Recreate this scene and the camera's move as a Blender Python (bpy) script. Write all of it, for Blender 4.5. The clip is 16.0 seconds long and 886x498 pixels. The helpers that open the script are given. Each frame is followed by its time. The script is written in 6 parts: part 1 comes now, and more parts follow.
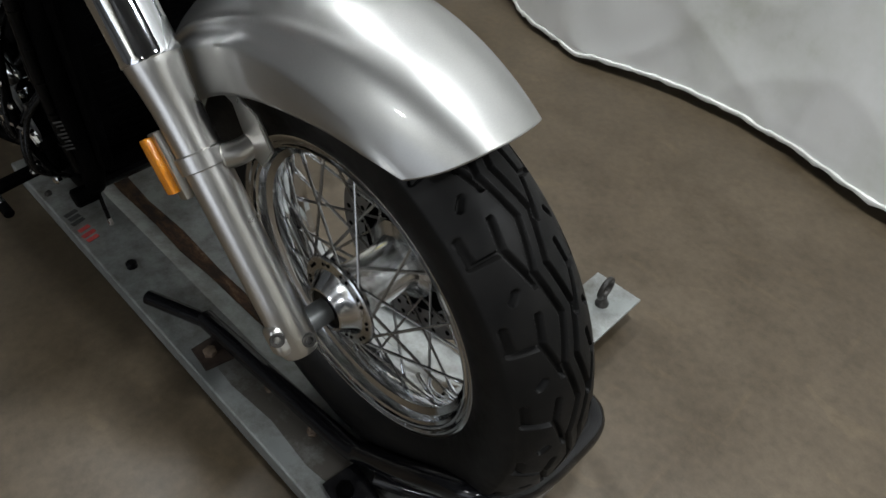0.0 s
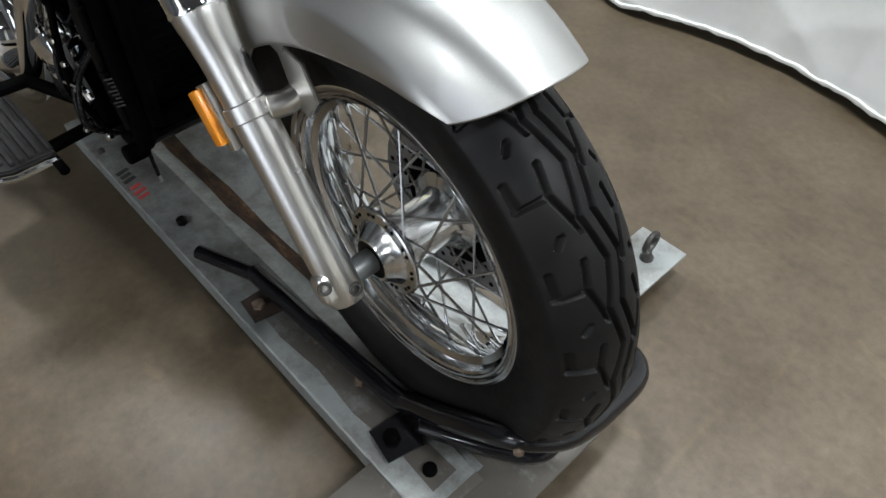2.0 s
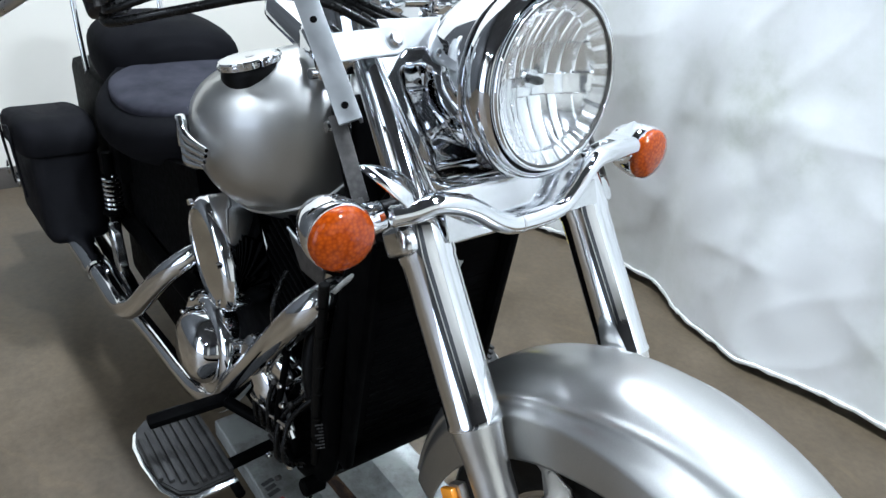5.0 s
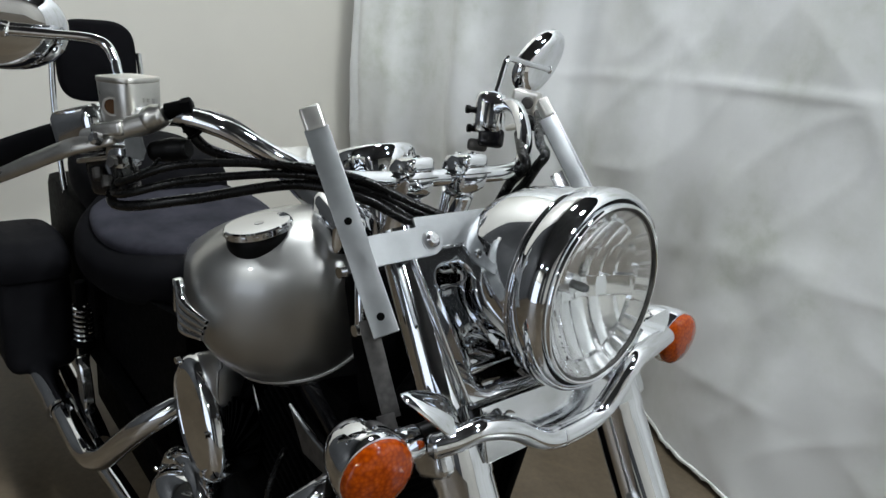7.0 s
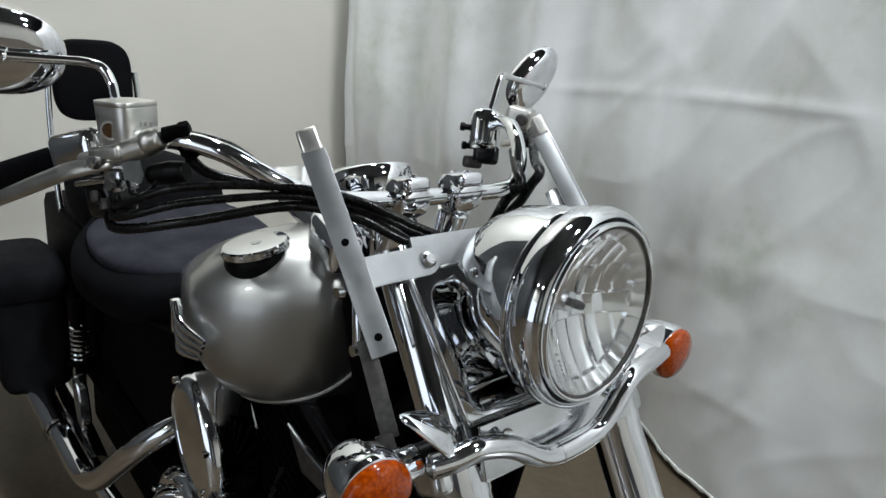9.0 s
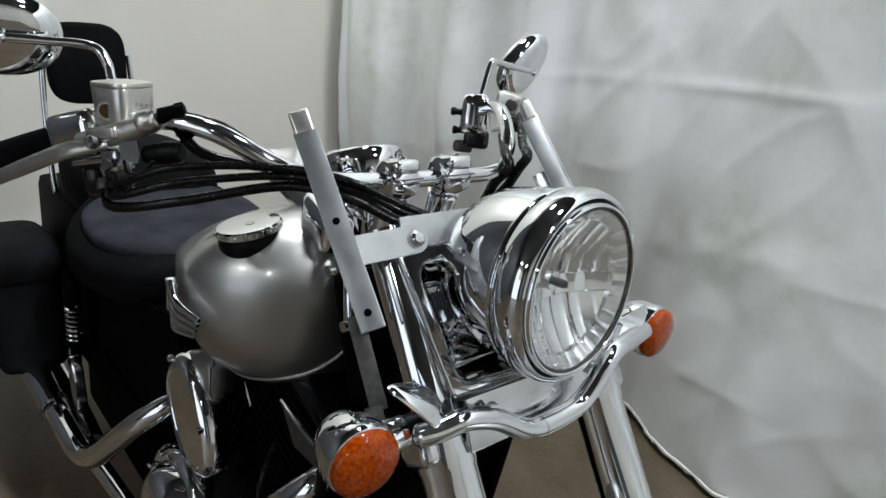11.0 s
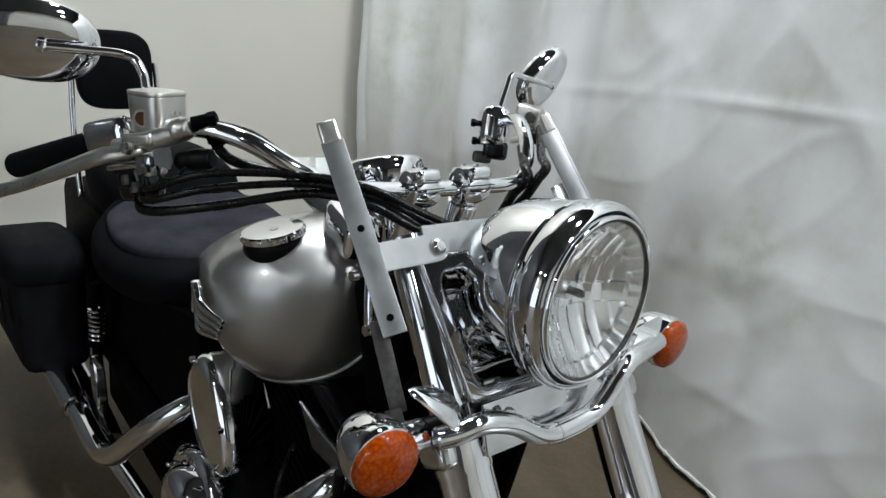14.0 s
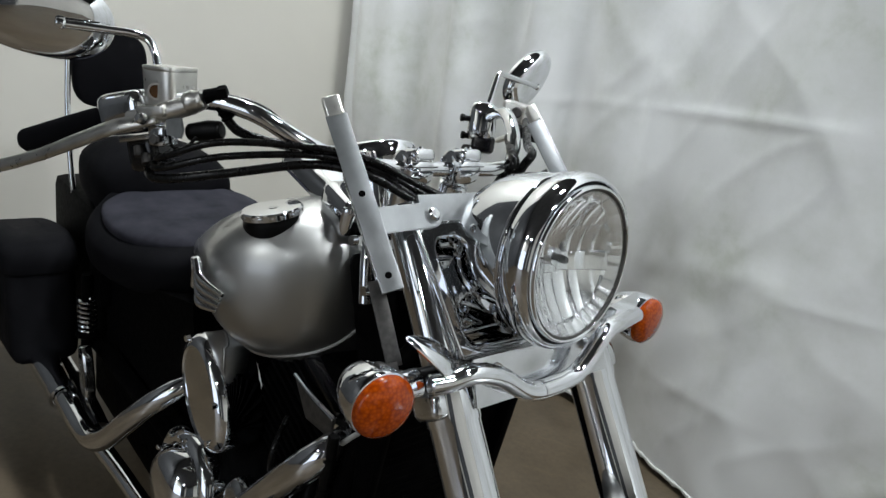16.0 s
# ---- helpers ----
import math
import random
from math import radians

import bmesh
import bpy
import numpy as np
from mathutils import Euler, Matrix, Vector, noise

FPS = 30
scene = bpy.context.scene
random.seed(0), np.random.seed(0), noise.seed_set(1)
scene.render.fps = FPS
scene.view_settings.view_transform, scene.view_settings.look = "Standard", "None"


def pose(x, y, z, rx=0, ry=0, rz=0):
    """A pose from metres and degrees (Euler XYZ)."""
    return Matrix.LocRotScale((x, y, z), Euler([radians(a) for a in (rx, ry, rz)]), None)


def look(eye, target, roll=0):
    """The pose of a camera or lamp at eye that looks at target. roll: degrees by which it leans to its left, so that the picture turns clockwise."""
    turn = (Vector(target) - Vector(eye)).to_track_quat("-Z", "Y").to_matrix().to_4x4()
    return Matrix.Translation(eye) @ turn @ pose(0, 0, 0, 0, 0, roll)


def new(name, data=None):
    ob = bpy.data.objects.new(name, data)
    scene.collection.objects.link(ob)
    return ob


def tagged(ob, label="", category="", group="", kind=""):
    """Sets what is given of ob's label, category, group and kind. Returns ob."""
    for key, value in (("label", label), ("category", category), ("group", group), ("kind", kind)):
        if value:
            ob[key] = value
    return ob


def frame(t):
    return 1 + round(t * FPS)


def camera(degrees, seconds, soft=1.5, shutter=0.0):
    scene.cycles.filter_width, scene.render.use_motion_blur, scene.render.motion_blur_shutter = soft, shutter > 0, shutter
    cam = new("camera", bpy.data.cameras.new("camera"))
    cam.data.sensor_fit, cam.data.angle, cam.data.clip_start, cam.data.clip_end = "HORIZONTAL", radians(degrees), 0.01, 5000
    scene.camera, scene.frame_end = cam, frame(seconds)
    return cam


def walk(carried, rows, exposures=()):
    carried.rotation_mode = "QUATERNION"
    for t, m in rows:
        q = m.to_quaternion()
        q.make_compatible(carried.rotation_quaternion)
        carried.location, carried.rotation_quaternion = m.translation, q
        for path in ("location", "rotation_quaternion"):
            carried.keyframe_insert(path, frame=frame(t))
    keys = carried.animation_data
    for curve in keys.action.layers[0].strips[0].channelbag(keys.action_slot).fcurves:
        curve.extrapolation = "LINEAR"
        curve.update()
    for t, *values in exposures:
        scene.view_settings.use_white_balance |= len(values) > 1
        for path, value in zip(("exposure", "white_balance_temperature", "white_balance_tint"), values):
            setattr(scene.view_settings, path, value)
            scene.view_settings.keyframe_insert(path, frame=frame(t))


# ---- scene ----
cam = camera(64.8, 16.0)
PATH = [
    (0, (0.488, -0.394, 1.042), (-0.485, 0.646, -0.362), 2.8),
    (0.5, (0.496, -0.387, 1.028), (-0.484, 0.603, -0.406), 1.3),
    (1, (0.493, -0.395, 1.029), (-0.502, 0.566, -0.415), -0.2),
    (1.5, (0.495, -0.408, 1.04), (-0.513, 0.544, -0.402), 0.1),
    (2, (0.495, -0.407, 1.033), (-0.503, 0.498, -0.445), -0.8),
    (2.5, (0.495, -0.404, 1.036), (-0.491, 0.504, -0.449), -0.3),
    (3, (0.493, -0.412, 1.043), (-0.51, 0.507, -0.422), 0.8),
    (3.5, (0.487, -0.427, 1.059), (-0.577, 0.509, -0.351), 1.9),
    (4, (0.467, -0.448, 1.097), (-0.732, 0.539, -0.163), 2.8),
    (4.5, (0.404, -0.493, 1.145), (-0.926, 0.519, 0.046), 2.8),
    (5, (0.285, -0.576, 1.21), (-1.113, 0.535, 0.308), 4.2),
    (5.2, (0.224, -0.605, 1.242), (-1.147, 0.609, 0.439), 4.9),
    (7.5, (0.137, -0.578, 1.311), (-1.285, 0.665, 0.652), 6.6),
    (8, (0.136, -0.579, 1.318), (-1.287, 0.673, 0.679), 6.3),
    (8.5, (0.14, -0.585, 1.317), (-1.285, 0.666, 0.681), 6.0),
    (9, (0.14, -0.584, 1.315), (-1.278, 0.672, 0.673), 6.0),
    (11.5, (0.17, -0.606, 1.315), (-1.226, 0.654, 0.635), 6.6),
    (12, (0.173, -0.618, 1.316), (-1.246, 0.619, 0.641), 6.4),
    (12.5, (0.176, -0.621, 1.317), (-1.251, 0.609, 0.646), 6.8),
    (13, (0.171, -0.618, 1.318), (-1.256, 0.613, 0.649), 7.0),
    (13.5, (0.173, -0.613, 1.319), (-1.256, 0.622, 0.66), 6.4),
    (14, (0.175, -0.617, 1.321), (-1.252, 0.622, 0.667), 7.2),
    (14.5, (0.17, -0.625, 1.324), (-1.26, 0.61, 0.668), 7.7),
    (15, (0.163, -0.653, 1.328), (-1.245, 0.642, 0.743), 7.3),
    (15.5, (0.215, -0.636, 1.303), (-1.188, 0.666, 0.723), 8.0),
    (16, (0.228, -0.675, 1.271), (-1.184, 0.617, 0.691), 8.5),
]
walk(cam, [(t, look(eye, target, roll)) for t, eye, target, roll in PATH],
     exposures=[(0.0, -0.6, 6750, 12), (0.5, -0.06, 6650, 12), (1.0, -0.02, 6650, 12), (1.5, 0.06, 6600, 12), (3.5, 0.08, 6600, 12), (4.0, 0.36, 6400, 11), (4.5, 0.46, 6200, 11), (5.2, 0.27, 5900, 11), (7.3, -0.72, 6600, 11), (16.0, -0.68, 6600, 11)])

# ---- world and light ----
world = bpy.data.worlds.new("world")
scene.world = world
world.use_nodes = True
world.node_tree.nodes["Background"].inputs[0].default_value = (0.5, 0.52, 0.55, 1)
world.node_tree.nodes["Background"].inputs[1].default_value = 0.01
CEILING = 4.6


def lamp(name, x, y, size, watts, colour=(0.90, 0.97, 1.02)):
    data = bpy.data.lights.new(name, "AREA")
    data.shape, data.size, data.energy, data.color = "DISK", size, watts, colour
    ob = new(name, data)
    ob.matrix_world = pose(x, y, CEILING - 0.245)
    return ob


# round high-bay lamps in rows along the room: x, y, width, watts
LAMPS = [(-2.0, 0.55, 0.40, 146), (0.5, 0.55, 0.40, 139), (3.3, 0.45, 0.40, 228), (-0.4, -6.2, 0.40, 214), (3.4, -5.6, 0.40, 136)]
for x, y, size, watts in LAMPS:
    lamp("ceiling_lamp", x, y, size, watts)


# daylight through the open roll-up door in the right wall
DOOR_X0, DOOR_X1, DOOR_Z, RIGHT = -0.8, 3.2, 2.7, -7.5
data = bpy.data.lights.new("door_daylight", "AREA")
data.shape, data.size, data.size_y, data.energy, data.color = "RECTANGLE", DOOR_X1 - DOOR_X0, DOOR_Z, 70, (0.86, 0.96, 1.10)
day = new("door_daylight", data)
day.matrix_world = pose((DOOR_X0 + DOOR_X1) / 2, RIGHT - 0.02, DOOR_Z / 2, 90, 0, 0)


# ---- materials ----
def material(name):
    m = bpy.data.materials.new(name)
    m.use_nodes = True
    nt = m.node_tree
    return m, nt, nt.nodes["Principled BSDF"]


def setin(bsdf, **values):
    names = {"rough": "Roughness", "metal": "Metallic", "spec": "Specular IOR Level", "coat": "Coat Weight", "coat_rough": "Coat Roughness", "trans": "Transmission Weight",
             "ior": "IOR", "sub": "Subsurface Weight", "sheen": "Sheen Weight", "emit": "Emission Strength"}
    for k, v in values.items():
        bsdf.inputs[names[k]].default_value = v


def node(nt, kind, **props):
    n = nt.nodes.new(kind)
    for k, v in props.items():
        n.inputs[k].default_value = v
    return n


def coords(nt, scale=(1, 1, 1), rot=(0, 0, 0)):
    tc, mp = nt.nodes.new("ShaderNodeTexCoord"), nt.nodes.new("ShaderNodeMapping")
    mp.inputs["Scale"].default_value, mp.inputs["Rotation"].default_value = scale, rot
    nt.links.new(tc.outputs["Object"], mp.inputs["Vector"])
    return mp.outputs["Vector"]


def noise_of(nt, vec, scale, detail=4.0, rough=0.55):
    n = node(nt, "ShaderNodeTexNoise", Scale=scale, Detail=detail, Roughness=rough)
    nt.links.new(vec, n.inputs["Vector"])
    return n.outputs["Fac"]


def ramp(nt, fac, stops):
    r = nt.nodes.new("ShaderNodeValToRGB")
    el = r.color_ramp.elements
    while len(el) < len(stops):
        el.new(0.5)
    for e, (pos, col) in zip(el, stops):
        e.position, e.color = pos, (*col, 1)
    nt.links.new(fac, r.inputs["Fac"])
    return r.outputs["Color"]


def span(nt, fac, lo, hi):
    r = node(nt, "ShaderNodeMapRange")
    r.inputs["To Min"].default_value, r.inputs["To Max"].default_value = lo, hi
    r.inputs["From Min"].default_value, r.inputs["From Max"].default_value = 0.3, 0.7
    nt.links.new(fac, r.inputs["Value"])
    return r.outputs["Result"]


def bump(nt, bsdf, fac, strength, distance=0.002):
    b = node(nt, "ShaderNodeBump", Strength=strength, Distance=distance)
    nt.links.new(fac, b.inputs["Height"])
    nt.links.new(b.outputs["Normal"], bsdf.inputs["Normal"])
    return b


def surface(name, dark, light, scale, rough, metal=0.0, grain=0.0, grain_scale=300.0, stretch=(1, 1, 1), rough_var=0.06, **more):
    m, nt, b = material(name)
    v = coords(nt, stretch)
    n = noise_of(nt, v, scale)
    nt.links.new(ramp(nt, n, [(0.3, dark), (0.7, light)]), b.inputs["Base Color"])
    nt.links.new(span(nt, noise_of(nt, v, scale * 2.3), max(0.0, rough - rough_var), rough + rough_var), b.inputs["Roughness"])
    setin(b, metal=metal, **more)
    if grain:
        bump(nt, b, noise_of(nt, v, grain_scale, 6.0), grain)
    return m


CHROME = surface("chrome", (0.80, 0.82, 0.85), (0.86, 0.87, 0.89), 9, 0.05, 1.0, rough_var=0.025)
LAMP_SILVER = surface("lamp reflector silver", (0.86, 0.87, 0.88), (0.92, 0.92, 0.93), 20, 0.11, 1.0, rough_var=0.03)
DISC_STEEL = surface("brake disc steel", (0.30, 0.30, 0.30), (0.40, 0.40, 0.40), 30, 0.35, 1.0)
CHROME_WORN = surface("chrome worn", (0.62, 0.63, 0.64), (0.78, 0.79, 0.80), 25, 0.16, 1.0, rough_var=0.08)
RIM_CHROME = surface("rim chrome", (0.58, 0.59, 0.60), (0.70, 0.71, 0.72), 14, 0.09, 1.0, rough_var=0.04)
ALLOY = surface("cast alloy satin", (0.56, 0.55, 0.52), (0.66, 0.65, 0.61), 30, 0.33, 1.0, 0.03, 700)
BRUSHED = surface("brushed alloy", (0.60, 0.59, 0.57), (0.68, 0.67, 0.64), 8, 0.30, 1.0, rough_var=0.03)
ZINC = surface("zinc plated steel", (0.25, 0.26, 0.263), (0.33, 0.34, 0.344), 22, 0.38, 0.85, 0.04, 300)
RUBBER = surface("tyre rubber", (0.0045, 0.0045, 0.0045), (0.009, 0.0085, 0.008), 26, 0.5, 0.0, 0.08, 500, spec=0.16)
MAT_RUBBER = surface("worn mat rubber", (0.014, 0.014, 0.014), (0.030, 0.029, 0.028), 40, 0.55, 0.0, 0.1, 400, spec=0.3)
BLACK_PAINT = surface("black gloss paint", (0.003, 0.003, 0.004), (0.006, 0.006, 0.007), 12, 0.16, 0.0, 0.02, 120, spec=0.45)
BLACK_SATIN = surface("black engine paint", (0.0012, 0.0012, 0.0014), (0.0025, 0.0025, 0.0025), 30, 0.5, 0.0, 0.03, 300, spec=0.012)
PLASTIC = surface("black plastic", (0.002, 0.002, 0.002), (0.004, 0.004, 0.004), 30, 0.40, 0.0, 0.04, 500, spec=0.10)
CABLE = surface("black cable sheath", (0.002, 0.002, 0.002), (0.004, 0.004, 0.004), 40, 0.28, spec=0.22)
VINYL = surface("black vinyl", (0.003, 0.003, 0.0036), (0.006, 0.006, 0.0072), 8, 0.72, 0.0, 0.12, 420, spec=0.03)
VINYL_GREY = surface("dark grey suede vinyl", (0.016, 0.016, 0.021), (0.032, 0.032, 0.041), 14, 0.85, 0.0, 0.1, 500, spec=0.1)
LEATHER = surface("black leather", (0.005, 0.005, 0.006), (0.010, 0.010, 0.0115), 10, 0.68, 0.0, 0.2, 260, spec=0.03)
DARK_STEEL = surface("dark oxide steel", (0.035, 0.034, 0.033), (0.10, 0.095, 0.09), 60, 0.45, 0.7, 0.06, 300)
RUSTY = surface("rusty bolt steel", (0.07, 0.045, 0.03), (0.20, 0.15, 0.11), 90, 0.65, 0.3, 0.2, 400)
GREY_SLEEVE = surface("grey oxide sleeve", (0.17, 0.18, 0.18), (0.24, 0.25, 0.25), 50, 0.4, 0.6)
YELLOW = surface("yellow paper tag", (0.75, 0.60, 0.03), (0.85, 0.70, 0.06), 30, 0.6)
WHITE_PAPER = surface("white label", (0.30, 0.30, 0.28), (0.42, 0.42, 0.40), 40, 0.6)
GREY_PAPER = surface("greyed label", (0.05, 0.05, 0.05), (0.09, 0.09, 0.09), 60, 0.6)
RED_INK = surface("red marker", (0.45, 0.05, 0.05), (0.60, 0.09, 0.08), 60, 0.6)
BLACK_INK = surface("black marker", (0.02, 0.02, 0.02), (0.05, 0.05, 0.05), 60, 0.6)


def silver_paint():
    m, nt, b = material("silver metallic paint")
    v = coords(nt)
    fine = noise_of(nt, v, 1800, 2.0)
    nt.links.new(ramp(nt, fine, [(0.3, (0.38, 0.38, 0.367)), (0.7, (0.49, 0.49, 0.472))]), b.inputs["Base Color"])
    setin(b, rough=0.40, metal=1.0, coat=0.8, coat_rough=0.04)
    return m


SILVER = silver_paint()


def galvanised(name, lo, hi):
    m, nt, b = material(name)
    v = coords(nt)
    base = ramp(nt, noise_of(nt, v, 5, 6.0), [(0.25, (0.24, 0.255, 0.25)), (0.5, (0.34, 0.36, 0.352)), (0.8, (0.43, 0.45, 0.44))])
    stain = ramp(nt, noise_of(nt, v, 11, 10.0, 0.75), [(lo, (0, 0, 0)), (hi, (0.9, 0.9, 0.9))])
    mix = nt.nodes.new("ShaderNodeMix")
    mix.data_type = "RGBA"
    nt.links.new(stain, mix.inputs["Factor"])
    nt.links.new(base, mix.inputs[6])
    mix.inputs[7].default_value = (0.10, 0.085, 0.07, 1)
    nt.links.new(mix.outputs[2], b.inputs["Base Color"])
    nt.links.new(span(nt, noise_of(nt, v, 30), 0.35, 0.55), b.inputs["Roughness"])
    setin(b, metal=0.55)
    bump(nt, b, noise_of(nt, v, 160, 6.0), 0.05)
    return m


GALV = galvanised("galvanised sheet", 0.44, 0.74)
GALV_DIRTY_SHADED = galvanised("grimy and shaded galvanised sheet", 0.22, 0.50)


def rust():
    m, nt, b = material("rust streak")
    v = coords(nt, (4, 11, 11))
    nt.links.new(ramp(nt, noise_of(nt, v, 5, 8.0, 0.7), [(0.30, (0.010, 0.006, 0.004)), (0.46, (0.030, 0.015, 0.008)), (0.58, (0.085, 0.040, 0.016)), (0.74, (0.24, 0.19, 0.14))]), b.inputs["Base Color"])
    setin(b, rough=0.8, metal=0.1)
    bump(nt, b, noise_of(nt, v, 60, 8.0), 0.25)
    return m


RUST = rust()
TAB_RUST = surface("rust-browned black steel", (0.012, 0.009, 0.008), (0.060, 0.040, 0.030), 45, 0.6, 0.2, 0.15, 300)


def concrete():
    m, nt, b = material("sealed concrete floor")
    v = coords(nt)
    big = noise_of(nt, v, 1.3, 6.0, 0.55)
    mid = noise_of(nt, v, 7, 12.0, 0.78)
    fine = noise_of(nt, v, 55, 6.0, 0.7)
    colour = ramp(nt, big, [(0.28, (0.056, 0.0415, 0.0255)), (0.5, (0.075, 0.0570, 0.0365)), (0.75, (0.105, 0.0825, 0.0565))])
    scratch = noise_of(nt, coords(nt, (1.4, 22, 1), (0, 0, 0.9)), 2.2, 6.0, 0.65)
    arcs = noise_of(nt, coords(nt, (15, 1.6, 1), (0, 0, 0.45)), 1.9, 6.0, 0.65)
    ring = node(nt, "ShaderNodeTexWave", Scale=3.1, Distortion=9.0, Detail=4.0)
    ring.wave_type, ring.rings_direction = "RINGS", "Z"
    place = nt.nodes.new("ShaderNodeVectorMath")
    place.inputs[1].default_value = (1.1, 0.9, 0.0)
    nt.links.new(v, place.inputs[0])
    nt.links.new(place.outputs[0], ring.inputs["Vector"])
    patch = nt.nodes.new("ShaderNodeMath")
    patch.operation = "MULTIPLY"
    sharp_ring = ramp(nt, ring.outputs["Fac"], [(0.90, (0, 0, 0)), (0.99, (1, 1, 1))])
    nt.links.new(sharp_ring, patch.inputs[0])
    nt.links.new(ramp(nt, noise_of(nt, v, 5.5, 5.0, 0.6), [(0.52, (0, 0, 0)), (0.70, (1, 1, 1))]), patch.inputs[1])
    swirl = patch.outputs[0]
    layers = ((mid, [(0.28, (0.66, 0.64, 0.61)), (0.5, (1.0, 1.0, 1.0)), (0.72, (1.25, 1.24, 1.22))], 1.0), (fine, [(0.3, (0.68, 0.67, 0.65)), (0.5, (1.0, 1.0, 1.0)), (0.7, (1.30, 1.30, 1.28))], 0.6),
              (scratch, [(0.66, (1.0, 1.0, 1.0)), (0.78, (1.36, 1.33, 1.26))], 0.7), (arcs, [(0.63, (1.0, 1.0, 1.0)), (0.76, (1.30, 1.26, 1.15))], 0.7), (swirl, [(0.0, (1.0, 1.0, 1.0)), (0.10, (1.0, 1.0, 1.0)), (0.30, (1.35, 1.31, 1.20))], 0.35))
    for fac, stops, amount in layers:
        mul = nt.nodes.new("ShaderNodeMix")
        mul.data_type, mul.blend_type = "RGBA", "MULTIPLY"
        mul.inputs["Factor"].default_value = amount
        nt.links.new(colour, mul.inputs[6])
        nt.links.new(ramp(nt, fac, stops), mul.inputs[7])
        colour = mul.outputs[2]
    nt.links.new(colour, b.inputs["Base Color"])
    nt.links.new(span(nt, mid, 0.30, 0.52), b.inputs["Roughness"])
    setin(b, spec=0.45)
    bump(nt, b, noise_of(nt, v, 70, 8.0), 0.06)
    return m


CONCRETE = concrete()


def curtain_cloth():
    m, nt, b = material("white plastic sheet cloth")
    v = coords(nt)
    nt.links.new(ramp(nt, noise_of(nt, v, 2.2, 6.0, 0.65), [(0.32, (0.62, 0.645, 0.58)), (0.42, (0.74, 0.755, 0.725)), (0.55, (0.81, 0.82, 0.81))]), b.inputs["Base Color"])
    nt.links.new(span(nt, noise_of(nt, v, 3.0), 0.35, 0.5), b.inputs["Roughness"])
    setin(b, spec=0.4, sub=0.0)
    wr = noise_of(nt, coords(nt, (1.5, 1, 0.8)), 5.0, 4.0, 0.5)
    bump(nt, b, wr, 0.20, 0.012)
    return m


CURTAIN = curtain_cloth()
HEM = surface("curtain hem tape", (0.60, 0.61, 0.58), (0.74, 0.75, 0.72), 30, 0.6, 0.0, 0.2, 120)
WALL = surface("beige wall paint", (0.62, 0.60, 0.54), (0.67, 0.65, 0.585), 1.2, 0.6, 0.0, 0.05, 140)
GREY_WALL = surface("grey wall panel", (0.045, 0.047, 0.048), (0.062, 0.064, 0.066), 1.5, 0.55)
CEILING_PAINT = surface("dark ceiling paint", (0.04, 0.04, 0.042), (0.06, 0.06, 0.06), 1.5, 0.7)
TRIM = surface("dark trim", (0.05, 0.045, 0.04), (0.08, 0.07, 0.06), 10, 0.5)
WHITE_METAL = surface("white enamel", (0.70, 0.70, 0.69), (0.78, 0.78, 0.77), 10, 0.35)


def amber_lens():
    m, nt, b = material("amber lens")
    setin(b, rough=0.12, ior=1.5, coat=0.2, spec=0.3)
    w = node(nt, "ShaderNodeTexVoronoi", Scale=230.0)
    nt.links.new(coords(nt), w.inputs["Vector"])
    nt.links.new(ramp(nt, w.outputs["Distance"], [(0.1, (0.36, 0.060, 0.002)), (0.5, (0.28, 0.040, 0.0012)), (0.85, (0.20, 0.024, 0.001))]), b.inputs["Base Color"])
    bump(nt, b, w.outputs["Distance"], 0.08, 0.003)
    return m


AMBER = amber_lens()
REFLECTOR = surface("amber reflector plastic", (0.80, 0.25, 0.01), (0.92, 0.34, 0.02), 60, 0.2, 0.0, 0.25, 320, coat=0.5)


def glass():
    m, nt, b = material("clear glass")
    b.inputs["Base Color"].default_value = (0.98, 0.99, 0.99, 1)
    setin(b, rough=0.0, trans=1.0, ior=1.45)
    return m


GLASS = glass()
MIRROR = surface("mirror glass", (0.88, 0.89, 0.90), (0.90, 0.91, 0.92), 3, 0.01, 1.0, rough_var=0.005)
DARK_GLASS = surface("dark sight glass", (0.05, 0.025, 0.012), (0.08, 0.04, 0.02), 20, 0.1)


# ---- mesh tools ----
def catmull(pts, steps):
    p = [Vector(q) for q in pts]
    p = [2 * p[0] - p[1], *p, 2 * p[-1] - p[-2]]
    out = []
    for i in range(1, len(p) - 2):
        for k in range(steps):
            t = k / steps
            a, b, c, d = p[i - 1], p[i], p[i + 1], p[i + 2]
            out.append(0.5 * (2 * b + (c - a) * t + (2 * a - 5 * b + 4 * c - d) * t * t + (3 * b - a - 3 * c + d) * t ** 3))
    return [*out, p[-2]]


def rings(loops, close_ends=True, closed=False):
    n = len(loops[0])
    verts = [tuple(v) for loop in loops for v in loop]
    faces = []
    m = len(loops)
    for i in range(m if closed else m - 1):
        for j in range(n):
            a, b = i * n + j, i * n + (j + 1) % n
            c, d = ((i + 1) % m) * n + (j + 1) % n, ((i + 1) % m) * n + j
            faces.append((a, b, c, d))
    if close_ends and not closed:
        faces += [tuple(range(n))[::-1], tuple(range((m - 1) * n, m * n))]
    return verts, faces


